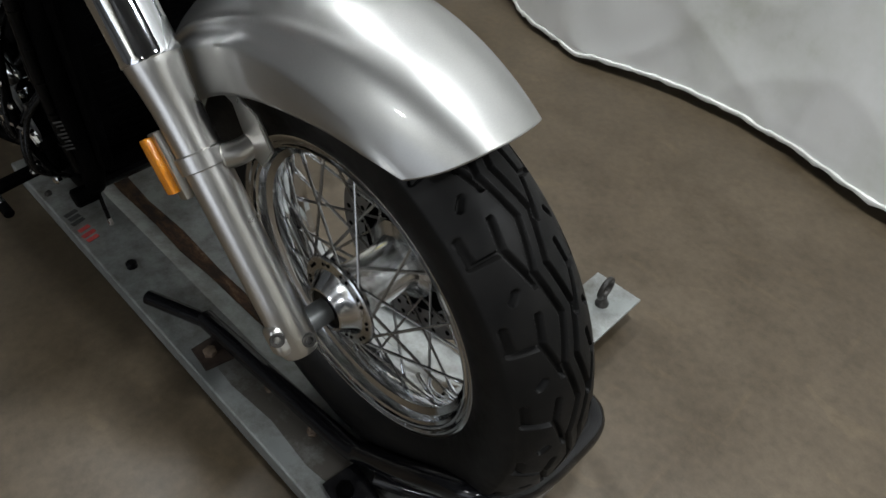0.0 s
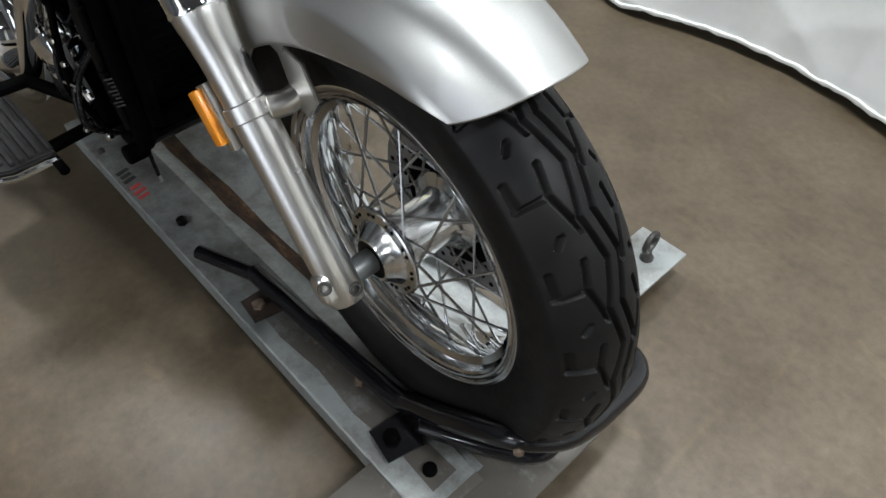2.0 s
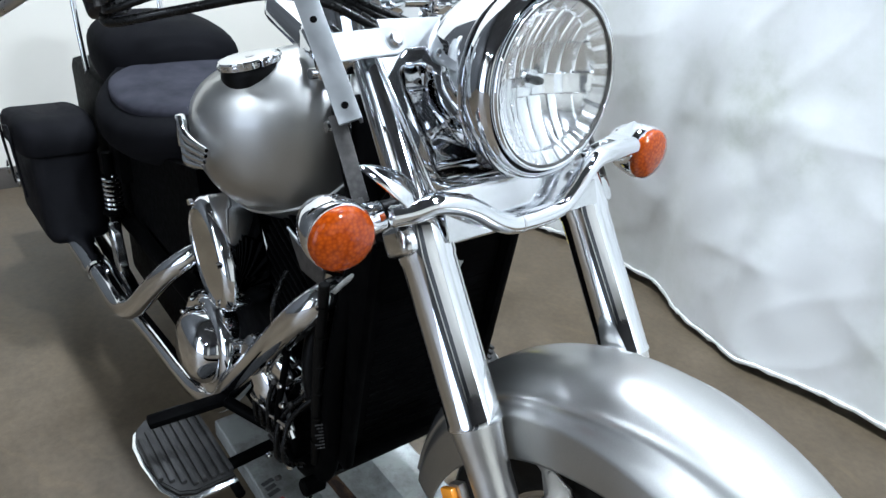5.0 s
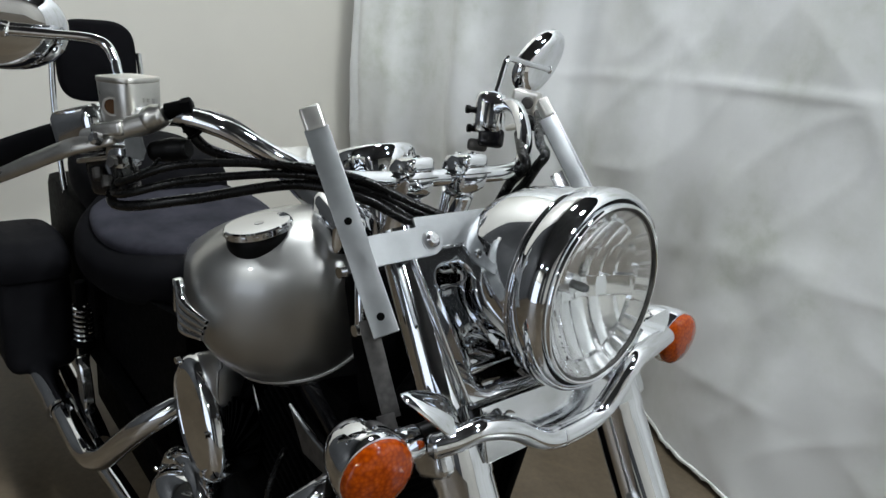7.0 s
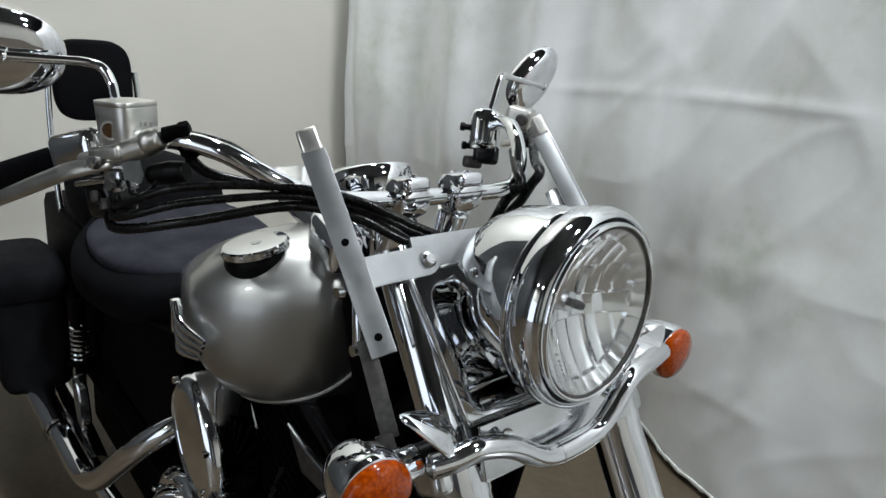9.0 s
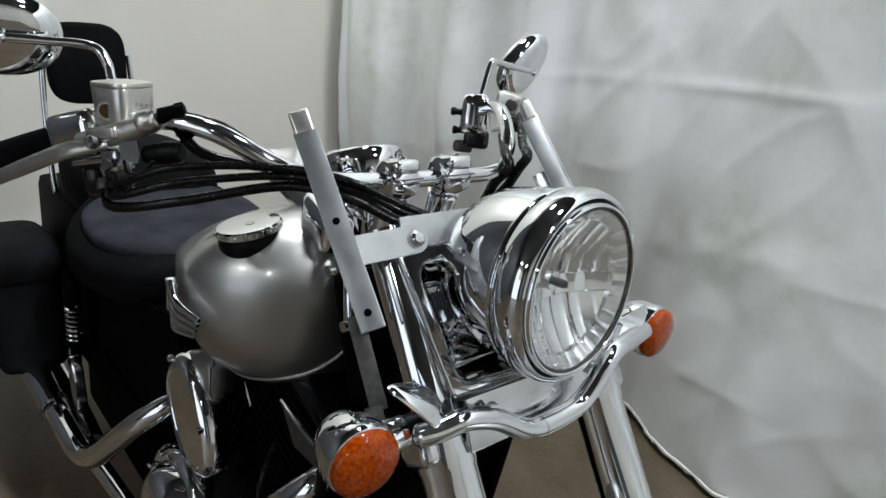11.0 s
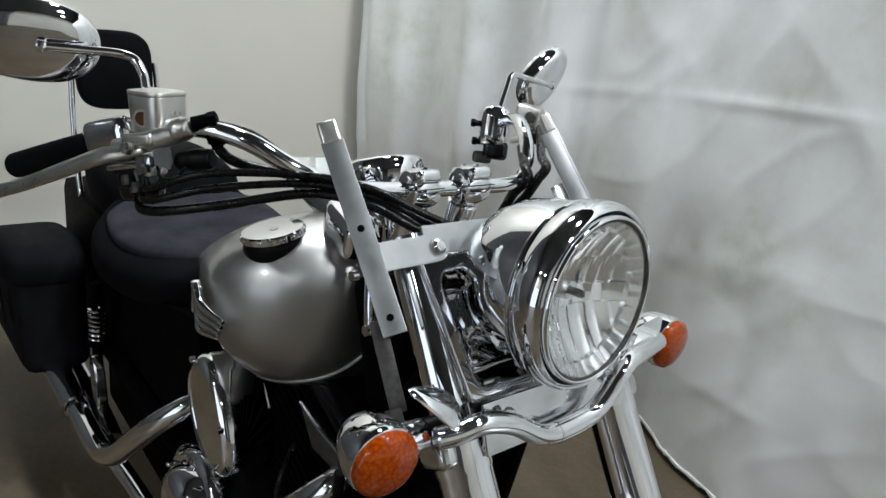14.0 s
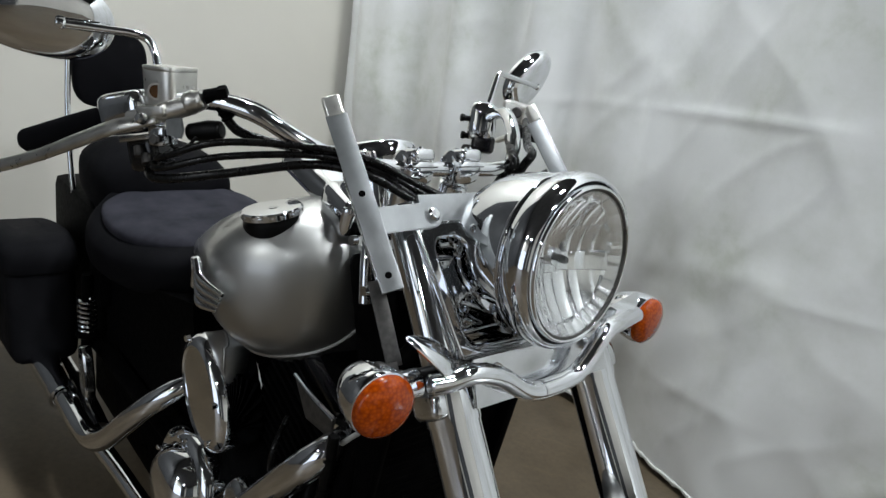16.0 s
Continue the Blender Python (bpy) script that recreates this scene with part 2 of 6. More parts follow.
def tube(pts, r, n=14, steps=6, straight=False, caps=True, flat=1.0):
    path = [Vector(q) for q in pts] if straight or len(pts) < 3 else catmull(pts, steps)
    m = len(path)
    rad = [r] * m if not isinstance(r, (list, tuple)) else [float(v) for v in np.interp(np.linspace(0, 1, m), np.linspace(0, 1, len(r)), r)]
    tan = [(path[min(i + 1, m - 1)] - path[max(i - 1, 0)]).normalized() for i in range(m)]
    side = tan[0].orthogonal().normalized()
    loops = []
    for i in range(m):
        if i:
            side = tan[i - 1].rotation_difference(tan[i]) @ side
        up = tan[i].cross(side)
        loops.append([path[i] + rad[i] * (math.cos(2 * math.pi * k / n) * side + flat * math.sin(2 * math.pi * k / n) * up) for k in range(n)])
    if caps:
        e = 0.18
        loops = [[path[0] + (v - path[0]) * (1 - e) - tan[0] * 0 for v in loops[0]], [v + tan[0] * rad[0] * e for v in loops[0]], *loops[1:-1],
                 [v - tan[-1] * rad[-1] * e for v in loops[-1]], [path[-1] + (v - path[-1]) * (1 - e) for v in loops[-1]]]
    return rings(loops, caps)


def lathe(profile, origin, axis, n=48, start=None):
    """profile: (distance along the axis, radius) from one end to the other."""
    axis, origin = Vector(axis).normalized(), Vector(origin)
    side = axis.orthogonal().normalized() if start is None else Vector(start).normalized()
    up = axis.cross(side)
    loops = [[origin + axis * a + max(r, 1e-4) * (math.cos(2 * math.pi * k / n) * side + math.sin(2 * math.pi * k / n) * up) for k in range(n)] for a, r in profile]
    return rings(loops, True)


def lathe_ring(profile, origin, axis, n=64):
    """A closed profile turned round the axis."""
    axis, origin = Vector(axis).normalized(), Vector(origin)
    side = axis.orthogonal().normalized()
    up = axis.cross(side)
    loops = [[origin + axis * a + r * (math.cos(2 * math.pi * k / n) * side + math.sin(2 * math.pi * k / n) * up) for a, r in profile] for k in range(n)]
    return rings(loops, False, True)


def rbox(size, m, bevel=0.003, seg=2):
    bm = bmesh.new()
    bmesh.ops.create_cube(bm, size=1)
    bmesh.ops.scale(bm, vec=size, verts=bm.verts)
    if bevel:
        bmesh.ops.bevel(bm, geom=bm.edges[:], offset=bevel, segments=seg, profile=0.6, affect="EDGES")
    bmesh.ops.transform(bm, matrix=m, verts=bm.verts)
    bm.verts.index_update()
    out = [tuple(v.co) for v in bm.verts], [tuple(v.index for v in f.verts) for f in bm.faces]
    bm.free()
    return out


def plate(poly, thick, m, bevel=0.002):
    """A flat outline in x and y, given its thickness along z, at the pose m."""
    bm = bmesh.new()
    f = bm.faces.new([bm.verts.new((x, y, -thick / 2)) for x, y in poly])
    ex = bmesh.ops.extrude_face_region(bm, geom=[f])
    bmesh.ops.translate(bm, vec=(0, 0, thick), verts=[v for v in ex["geom"] if isinstance(v, bmesh.types.BMVert)])
    bmesh.ops.recalc_face_normals(bm, faces=bm.faces)
    if bevel:
        rim = [e for e in bm.edges if all(len(g.verts) > 4 or abs(g.normal.z) > 0.9 for g in e.link_faces[:1]) or abs(e.verts[0].co.z - e.verts[1].co.z) < 1e-6]
        bmesh.ops.bevel(bm, geom=rim, offset=bevel, segments=2, affect="EDGES")
    bmesh.ops.transform(bm, matrix=m, verts=bm.verts)
    bm.verts.index_update()
    out = [tuple(v.co) for v in bm.verts], [tuple(v.index for v in f.verts) for f in bm.faces]
    bm.free()
    return out


def oval(a, b, n=32, power=2.0):
    pts = []
    for k in range(n):
        c, s = math.cos(2 * math.pi * k / n), math.sin(2 * math.pi * k / n)
        pts.append((a * math.copysign(abs(c) ** (2 / power), c), b * math.copysign(abs(s) ** (2 / power), s)))
    return pts


def join(*some):
    verts, faces = [], []
    for v, f in some:
        k = len(verts)
        verts += v
        faces += [tuple(i + k for i in g) for g in f]
    return verts, faces


def mesh_of(name, vf, mat, sharp=38):
    me = bpy.data.meshes.new(name)
    me.from_pydata(vf[0], [], vf[1])
    bm = bmesh.new()
    bm.from_mesh(me)
    bmesh.ops.recalc_face_normals(bm, faces=bm.faces)
    bm.to_mesh(me)
    bm.free()
    me.shade_smooth()
    me.set_sharp_from_angle(angle=radians(sharp))
    me.materials.append(mat)
    return me


def part(name, vf, mat, parent, label="", sharp=38, m=None):
    ob = new(name, mesh_of(name, vf, mat, sharp))
    ob.parent = parent
    if m is not None:
        ob.matrix_basis = m
    if label:
        tagged(ob, label)
    return ob


def piece(name, mesh, parent, m, label=""):
    ob = new(name, mesh)
    ob.parent, ob.matrix_basis = parent, m
    if label:
        tagged(ob, label)
    return ob


def thing(name, label, category, at=(0, 0, 0), kind=""):
    ob = new(name)
    ob.location = at
    return tagged(ob, label, category, kind=kind)


def between(a, b):
    """A pose that lays the z axis from a to b, starting at a."""
    a, b = Vector(a), Vector(b)
    return Matrix.Translation(a) @ (b - a).to_track_quat("Z", "Y").to_matrix().to_4x4()


def axes(o, x, y):
    """A pose with the given origin and the directions of its x and y axes."""
    x = Vector(x).normalized()
    z = x.cross(Vector(y)).normalized()
    y = z.cross(x)
    return Matrix(((x.x, y.x, z.x, o[0]), (x.y, y.y, z.y, o[1]), (x.z, y.z, z.z, o[2]), (0, 0, 0, 1)))


# ---- the room ----
def slab(name, size, at, mat, label, category):
    ob = new(name, mesh_of(name, rbox(size, Matrix.Identity(4), 0), mat))
    ob.location = at
    return tagged(ob, label, category, kind="structure")


BACK, LEFT, FRONT = -2.95, 2.3, 6.5
slab("floor", (FRONT - BACK + 0.6, LEFT - RIGHT + 0.6, 0.1), ((FRONT + BACK) / 2, (LEFT + RIGHT) / 2, -0.05), CONCRETE, "brown-grey sealed concrete floor with scuffs and stains", "floor")
# Grey stretches out of view are dark for dark chrome reflections and less bounce
slab("wall_back_side", (0.15, -0.7 - RIGHT + 0.15, CEILING), (BACK - 0.075, (-0.7 + RIGHT - 0.15) / 2, CEILING / 2), GREY_WALL, "unseen dark grey stretch of back wall, added for dark reflections", "wall")
slab("wall_back", (0.15, LEFT + 0.15 + 0.7, CEILING), (BACK - 0.075, (LEFT + 0.15 - 0.7) / 2, CEILING / 2), WALL, "plain beige painted wall behind the motorcycle", "wall")
slab("wall_left", (FRONT - BACK, 0.15, CEILING), ((FRONT + BACK) / 2, LEFT + 0.075, CEILING / 2), GREY_WALL, "plain grey wall behind the curtain", "wall")
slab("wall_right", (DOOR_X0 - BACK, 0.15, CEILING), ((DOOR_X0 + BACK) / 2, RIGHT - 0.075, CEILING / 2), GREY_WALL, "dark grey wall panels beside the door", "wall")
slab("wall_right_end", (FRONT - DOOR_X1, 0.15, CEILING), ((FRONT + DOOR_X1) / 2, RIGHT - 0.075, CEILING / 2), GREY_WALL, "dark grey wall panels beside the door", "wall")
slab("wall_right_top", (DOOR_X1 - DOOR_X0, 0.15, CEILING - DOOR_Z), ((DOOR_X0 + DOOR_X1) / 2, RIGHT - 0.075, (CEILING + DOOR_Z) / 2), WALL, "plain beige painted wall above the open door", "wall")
# Unseen walls; the dark section is added so the chrome reflects a dark band
for name, y0, y1, mat, label in (("wall_front", RIGHT - 0.15, -6.4, WALL, "plain beige painted wall"), ("added_door_front", -6.4, -3.6, GREY_WALL, "unseen dark grey section added for dark reflections"), ("wall_front_end", -3.6, LEFT + 0.15, WALL, "plain beige painted wall")):
    slab(name, (0.15, y1 - y0, CEILING), (FRONT + 0.075, (y0 + y1) / 2, CEILING / 2), mat, label, "door" if "door" in name else "wall")
# Ceiling out of view, kept dark for less fill and dark reflections
slab("ceiling", (FRONT - BACK + 0.6, LEFT - RIGHT + 0.6, 0.1), ((FRONT + BACK) / 2, (LEFT + RIGHT) / 2, CEILING + 0.05), CEILING_PAINT, "unseen dark grey ceiling", "ceiling")
slab("baseboard", (0.012, LEFT - RIGHT - 1.0, 0.09), (BACK + 0.006, (1.2 + RIGHT) / 2 - 0.2, 0.045), TRIM, "dark baseboard along the beige wall", "baseboard")

for x, y, size, watts in LAMPS:
    fixture = thing("ceiling_light", "round white high-bay ceiling lamp with a flared shade", "ceiling light", (x, y, CEILING))
    tagged(fixture, group="ceiling lights")
    part("shade", lathe_ring([(-0.25, 0.200), (-0.245, 0.206), (-0.12, 0.10), (-0.05, 0.07), (-0.045, 0.06), (-0.11, 0.09), (-0.235, 0.192)], (0, 0, 0), (0, 0, 1), 40), WHITE_METAL, fixture)
    part("stem", tube([(0, 0, 0), (0, 0, -0.07)], 0.05), WHITE_METAL, fixture)



HEM_X = [-3.2, -2.2, -1.6, -1.165, -0.986, -0.773, -0.631, -0.54, -0.36, -0.2, -0.03, 0.109, 0.257, 0.6, 1.2, 3.6]
HEM_Y = [1.378, 1.428, 1.388, 1.403, 1.408, 1.288, 1.263, 1.223, 1.268, 1.288, 1.290, 1.255, 1.196, 1.138, 1.168, 1.118]


def curtain_y(x):
    return sum(float(np.interp(x + d, HEM_X, HEM_Y)) for d in (-0.06, -0.03, 0.0, 0.03, 0.06)) / 5


def ridge(d, width):
    return max(0.0, 1 - abs(d) / width) ** 1.5


def curtain_sheet():
    xs = np.linspace(BACK + 0.060, 5.6, 560)
    zs = np.concatenate([np.linspace(0.026, 0.4, 26), np.linspace(0.412, 2.1, 140), np.linspace(2.15, 3.15, 16)])
    verts, faces = [], []
    for z in zs:
        h = min(1.0, z / 1.0)
        h = h * h * (3 - 2 * h)
        for x in xs:
            far = np.clip((-0.45 - x) / 1.3, 0, 1)
            fold = (0.050 * math.sin(x * 13.0 + 1.1 * math.sin(x * 4.1)) + 0.014 * math.sin(x * 27 + 2 + 0.4 * z)) * (0.06 + 0.94 * far)
            soft = 0.026 * noise.noise((x * 1.6, z * 0.6, 3.1)) + 0.009 * noise.noise((x * 4.2, z * 1.5, 7.7)) + 0.003 * noise.noise((x * 9, z * 6, 1.7))
            crease = 0.0
            for zc in (0.30, 0.71, 1.13, 1.55, 1.96):
                some = max(0.0, 0.25 + 1.6 * noise.noise((x * 2.3, zc * 9, 8.5)))
                crease += (0.0040 if zc == 1.13 else 0.0026) * min(1.0, some) * ridge(z - zc - 0.06 * noise.noise((x * 0.9, zc * 3, 2)) - 0.05 * (x + 0.9), 0.030)
            upright = 0.0
            for xc in (-1.33, -1.04, -0.62, -0.28, 0.10, 0.5, 0.9):
                some = max(0.0, 0.4 + 1.5 * noise.noise((z * 1.6, xc * 9, 5.5)))
                upright += 0.0060 * min(1.2, some) * ridge(x - xc - 0.05 * noise.noise((z * 1.1, xc * 4, 4)), 0.035)
            y = curtain_y(x) * (1 - h) + (1.315 - 0.015 * (x + 2.9)) * h + fold * (0.35 + 0.65 * h) + soft - crease + upright - 0.0035 * (1 - abs(noise.noise((x * 2.4 + z * 1.3, z * 1.7 - x * 0.6, 9.4)))) ** 7 - 0.0028 * (1 - abs(noise.noise((x * 3.9 - z * 2.1, z * 3.0, 14.2)))) ** 8
            hem = 0.010 * noise.noise((x * 14, 0, 1)) + 0.016 * noise.noise((x * 2.3, 0, 5)) if z < 0.03 else 0
            verts.append((x, y, z + hem))
    n = len(xs)
    for i in range(len(zs) - 1):
        for j in range(n - 1):
            faces.append((i * n + j, i * n + j + 1, (i + 1) * n + j + 1, (i + 1) * n + j))
    return verts, faces


def hem_roll(edge):
    """A ragged rolled edge along the sheet's foot."""
    loops = []
    for k, v in enumerate(edge):
        r = 0.0072 + 0.0052 * noise.noise((v[0] * 60, 0.0, 2.0)) + 0.0036 * noise.noise((v[0] * 22, 3.0, 2.0))
        loops.append([(v[0], v[1] - 0.003 + r * 0.8 * math.cos(a), v[2] + 0.004 + r * math.sin(a)) for a in np.linspace(0, 2 * math.pi, 8, endpoint=False)])
    return rings(loops, True)


curtain = thing("curtain", "long white plasticky cloth curtain with folds, creases and faint stains", "curtain")
sheet = curtain_sheet()
cloth = part("sheet", sheet, CURTAIN, curtain, sharp=80)
mod = cloth.modifiers.new("thickness", "SOLIDIFY")
mod.thickness = 0.0012
part("hem", hem_roll(sheet[0][:560]), HEM, curtain, "rolled white stitched hem")
part("rail", tube([(BACK + 0.02, 1.43, 3.17), (5.6, 1.17, 3.17)], 0.015), ZINC, curtain, "thin steel curtain rail")

# ---- motorcycle ----
bike = thing("motorcycle", "silver cruiser motorcycle with chrome trim standing in a steel wheel chock", "motorcycle")
AX = Vector((0.0, 0.0, 0.372))          # front axle
UP = Vector((-0.555, 0.0, 0.832))       # along the fork
FW = Vector((0.832, 0.0, 0.555))        # ahead of the fork
FY = 0.134                              # half the fork's spacing


def fk(s, y, off=0.0):
    return Vector((0.006, y, 0.372)) + UP * s + FW * off


# front wheel
wheel = new("front_wheel")
wheel.parent = bike
TYRE_R, PERIODS = 0.327, 20
STEP = 2 * math.pi * TYRE_R / PERIODS
LINES = [((0.06, 0.062), (0.06, 0.034)), ((0.06, 0.034), (0.36, 0.029)), ((0.06, 0.034), (-0.36, 0.020)), ((0.06, 0.060), (0.34, 0.061)), ((0.58, 0.046), (0.66, 0.040))]


def groove(p, s):
    """Depth of the tread's cuts at p, a share of one repeat, and s, metres across from the middle."""
    d = np.full(p.shape, 1.0)
    for shift in (-0.0095, 0.0095):
        wave = 0.0068 * (np.abs(((p + 0.25) % 1.0) * 4 - 2) - 1)
        d = np.minimum(d, np.abs(s - shift - wave) * 0.85 - 0.0027)
    for side, lag in ((1, 0.0), (-1, 0.5)):
        q = (p + lag) % 1.0
        for (p0, s0), (p1, s1) in LINES:
            for turn in (-1, 0, 1):
                ax, ay, bx, by = p0 * STEP, s0, p1 * STEP, s1
                px, py = (q + turn) * STEP, s * side
                t = np.clip(((px - ax) * (bx - ax) + (py - ay) * (by - ay)) / ((bx - ax) ** 2 + (by - ay) ** 2), 0, 1)
                d = np.minimum(d, np.hypot(px - ax - t * (bx - ax), py - ay - t * (by - ay)) - 0.0028)
    return 0.0070 * np.clip(0.5 - d / 0.0028, 0, 1)


def tyre_mesh():
    # half profile: metres across, radius
    prof = [(0.040, 0.2155), (0.050, 0.222), (0.060, 0.240), (0.0665, 0.262), (0.0675, 0.280), (0.0655, 0.292)]
    cross = [(y, r, None) for y, r in prof]
    crown = []
    for a in np.linspace(1, 0, 66)[:-1]:
        y = 0.0645 * a
        crown.append((y, TYRE_R - 0.032 * a ** 2.3, y * 1.07))
    half = cross + crown
    full = half + [(0.0, TYRE_R, 0.0)] + [(-y, r, None if s is None else -s) for y, r, s in half[::-1]]
    n = 1600
    th = np.linspace(0, 2 * math.pi, n, endpoint=False)
    p = th / (2 * math.pi) * PERIODS % 1.0
    loops = np.zeros((len(full), n, 3))
    for i, (y, r, s) in enumerate(full):
        rr = np.full(n, r) if s is None else r - groove(p, np.full(n, s))
        loops[i] = np.stack([rr * np.cos(th), np.full(n, y), rr * np.sin(th)], -1)
    k = len(full)
    verts = loops.reshape(-1, 3)
    i, j = np.meshgrid(np.arange(k - 1), np.arange(n), indexing="ij")
    faces = np.stack([i * n + j, i * n + (j + 1) % n, (i + 1) * n + (j + 1) % n, (i + 1) * n + j], -1).reshape(-1, 4)
    return verts.tolist(), faces.tolist()


part("tyre", tyre_mesh(), RUBBER, wheel, "black rubber tyre with zigzag tread grooves", sharp=45, m=Matrix.Translation(AX))
rim_profile = [(0.047, 0.2195), (0.0435, 0.2205), (0.039, 0.216), (0.036, 0.207), (0.026, 0.2035), (0.022, 0.194), (0.012, 0.190), (-0.012, 0.190), (-0.022, 0.194), (-0.026, 0.2035),
               (-0.036, 0.207), (-0.039, 0.216), (-0.0435, 0.2205), (-0.047, 0.2195), (-0.0475, 0.216), (-0.0462, 0.2120), (-0.0440, 0.2105), (-0.0438, 0.2075), (-0.0455, 0.2060), (-0.0450, 0.2035), (-0.0420, 0.2025), (-0.040, 0.199), (-0.029, 0.1965), (-0.025, 0.187),
               (-0.013, 0.183), (0.013, 0.183), (0.025, 0.187), (0.029, 0.1965), (0.040, 0.199), (0.0445, 0.211), (0.0475, 0.216)]
part("rim", lathe_ring(rim_profile, AX, (0, 1, 0), 128), RIM_CHROME, wheel, "polished chrome spoked rim", sharp=30)
part("hub", lathe([(-0.072, 0.0), (-0.072, 0.0265), (-0.0810, 0.0275), (-0.0825, 0.0290), (-0.0820, 0.0315), (-0.078, 0.0350), (-0.072, 0.0390), (-0.0675, 0.0425), (-0.0635, 0.0465), (-0.0622, 0.0480), (-0.0615, 0.0630), (-0.0600, 0.0650), (-0.0570, 0.0650), (-0.0555, 0.0630),
                   (-0.054, 0.047), (-0.040, 0.038), (0.028, 0.038), (0.040, 0.042), (0.046, 0.060), (0.052, 0.060), (0.056, 0.048), (0.058, 0.048), (0.058, 0.0)], AX, (0, 1, 0), 72), CHROME_WORN, wheel, "polished alloy wheel hub", sharp=30)
part("hub_bore", lathe([(-0.0775, 0.0), (-0.0775, 0.0266), (-0.0715, 0.0266), (-0.0715, 0.0)], AX, (0, 1, 0), 32), PLASTIC, wheel, "black bearing seal")
part("axle_spacer", lathe([(-0.115, 0.0), (-0.115, 0.0165), (-0.080, 0.0165), (-0.080, 0.0)], AX, (0, 1, 0), 32), GREY_SLEEVE, wheel, "grey axle sleeve")
part("hub_flange", join(*[lathe([(-0.0004, 0.0), (-0.0004, 0.0027), (0.001, 0.0024), (0.001, 0.0)], AX + Vector((0.0560 * math.cos(a + d), -0.0618, 0.0560 * math.sin(a + d))), (0, -1, 0), 10)
                          for a in np.linspace(0, 2 * math.pi, 10, endpoint=False) for d in (-0.09, 0.09)]), BLACK_SATIN, wheel, "pairs of spoke holes round the flange")


def disc():
    holes = []
    for k in range(24):
        for r, t in ((0.096, 0.0), (0.110, 0.09), (0.124, 0.18)):
            a = 2 * math.pi * k / 24 + t
            holes.append(lathe([(-0.0003, 0.0), (-0.0003, 0.0042), (0.0062, 0.0042), (0.0062, 0.0)], AX + Vector((r * math.cos(a), 0.0589, r * math.sin(a))), (0, 1, 0), 10))
    return holes


part("brake_disc", lathe_ring([(0.0592, 0.085), (0.0592, 0.135), (0.0642, 0.135), (0.0642, 0.085)], AX, (0, 1, 0), 96), DISC_STEEL, wheel, "drilled steel brake disc")
part("disc_carrier", lathe_ring([(0.057, 0.04), (0.057, 0.088), (0.0585, 0.088), (0.0585, 0.04)], AX, (0, 1, 0), 48), BLACK_SATIN, wheel, "black brake disc carrier")
part("disc_holes", join(*disc()), BLACK_SATIN, wheel, "dark drilled holes")
SPOKE_STEEL = surface("dull spoke steel", (0.26, 0.26, 0.255), (0.42, 0.42, 0.41), 40, 0.26, 1.0)
SPOKE = mesh_of("spoke", tube([(0, 0, 0), (0, 0, 1)], 1.0, 8, caps=False), SPOKE_STEEL)
NIPPLE = mesh_of("nipple", lathe([(0, 0.0), (0, 0.0034), (0.003, 0.0040), (0.006, 0.0030), (0.016, 0.0030), (0.017, 0.0)], (0, 0, 0), (0, 0, 1), 10), CHROME)
for k in range(40):
    side = 1 if k % 2 else -1
    lean = 1 if (k // 2) % 2 else -1
    a = 2 * math.pi * (k + 0.5) / 40
    b = a - lean * radians(58)
    inner = AX + Vector((0.056 * math.cos(b), (0.050 if side > 0 else -0.0585) + 0.003 * lean * side, 0.056 * math.sin(b)))
    outer = AX + Vector((0.185 * math.cos(a), side * 0.010, 0.185 * math.sin(a)))
    m = between(inner, outer)
    piece("spoke", SPOKE, wheel, m @ Matrix.Diagonal((0.0021, 0.0021, (outer - inner).length, 1)))
    piece("nipple", NIPPLE, wheel, between(outer, inner))
part("valve", tube([AX + Vector((0.183 * math.cos(-0.95), 0.0, 0.183 * math.sin(-0.95))), AX + Vector((0.150 * math.cos(-0.95), -0.004, 0.150 * math.sin(-0.95)))], 0.004), CHROME_WORN, wheel, "metal valve stem with cap")

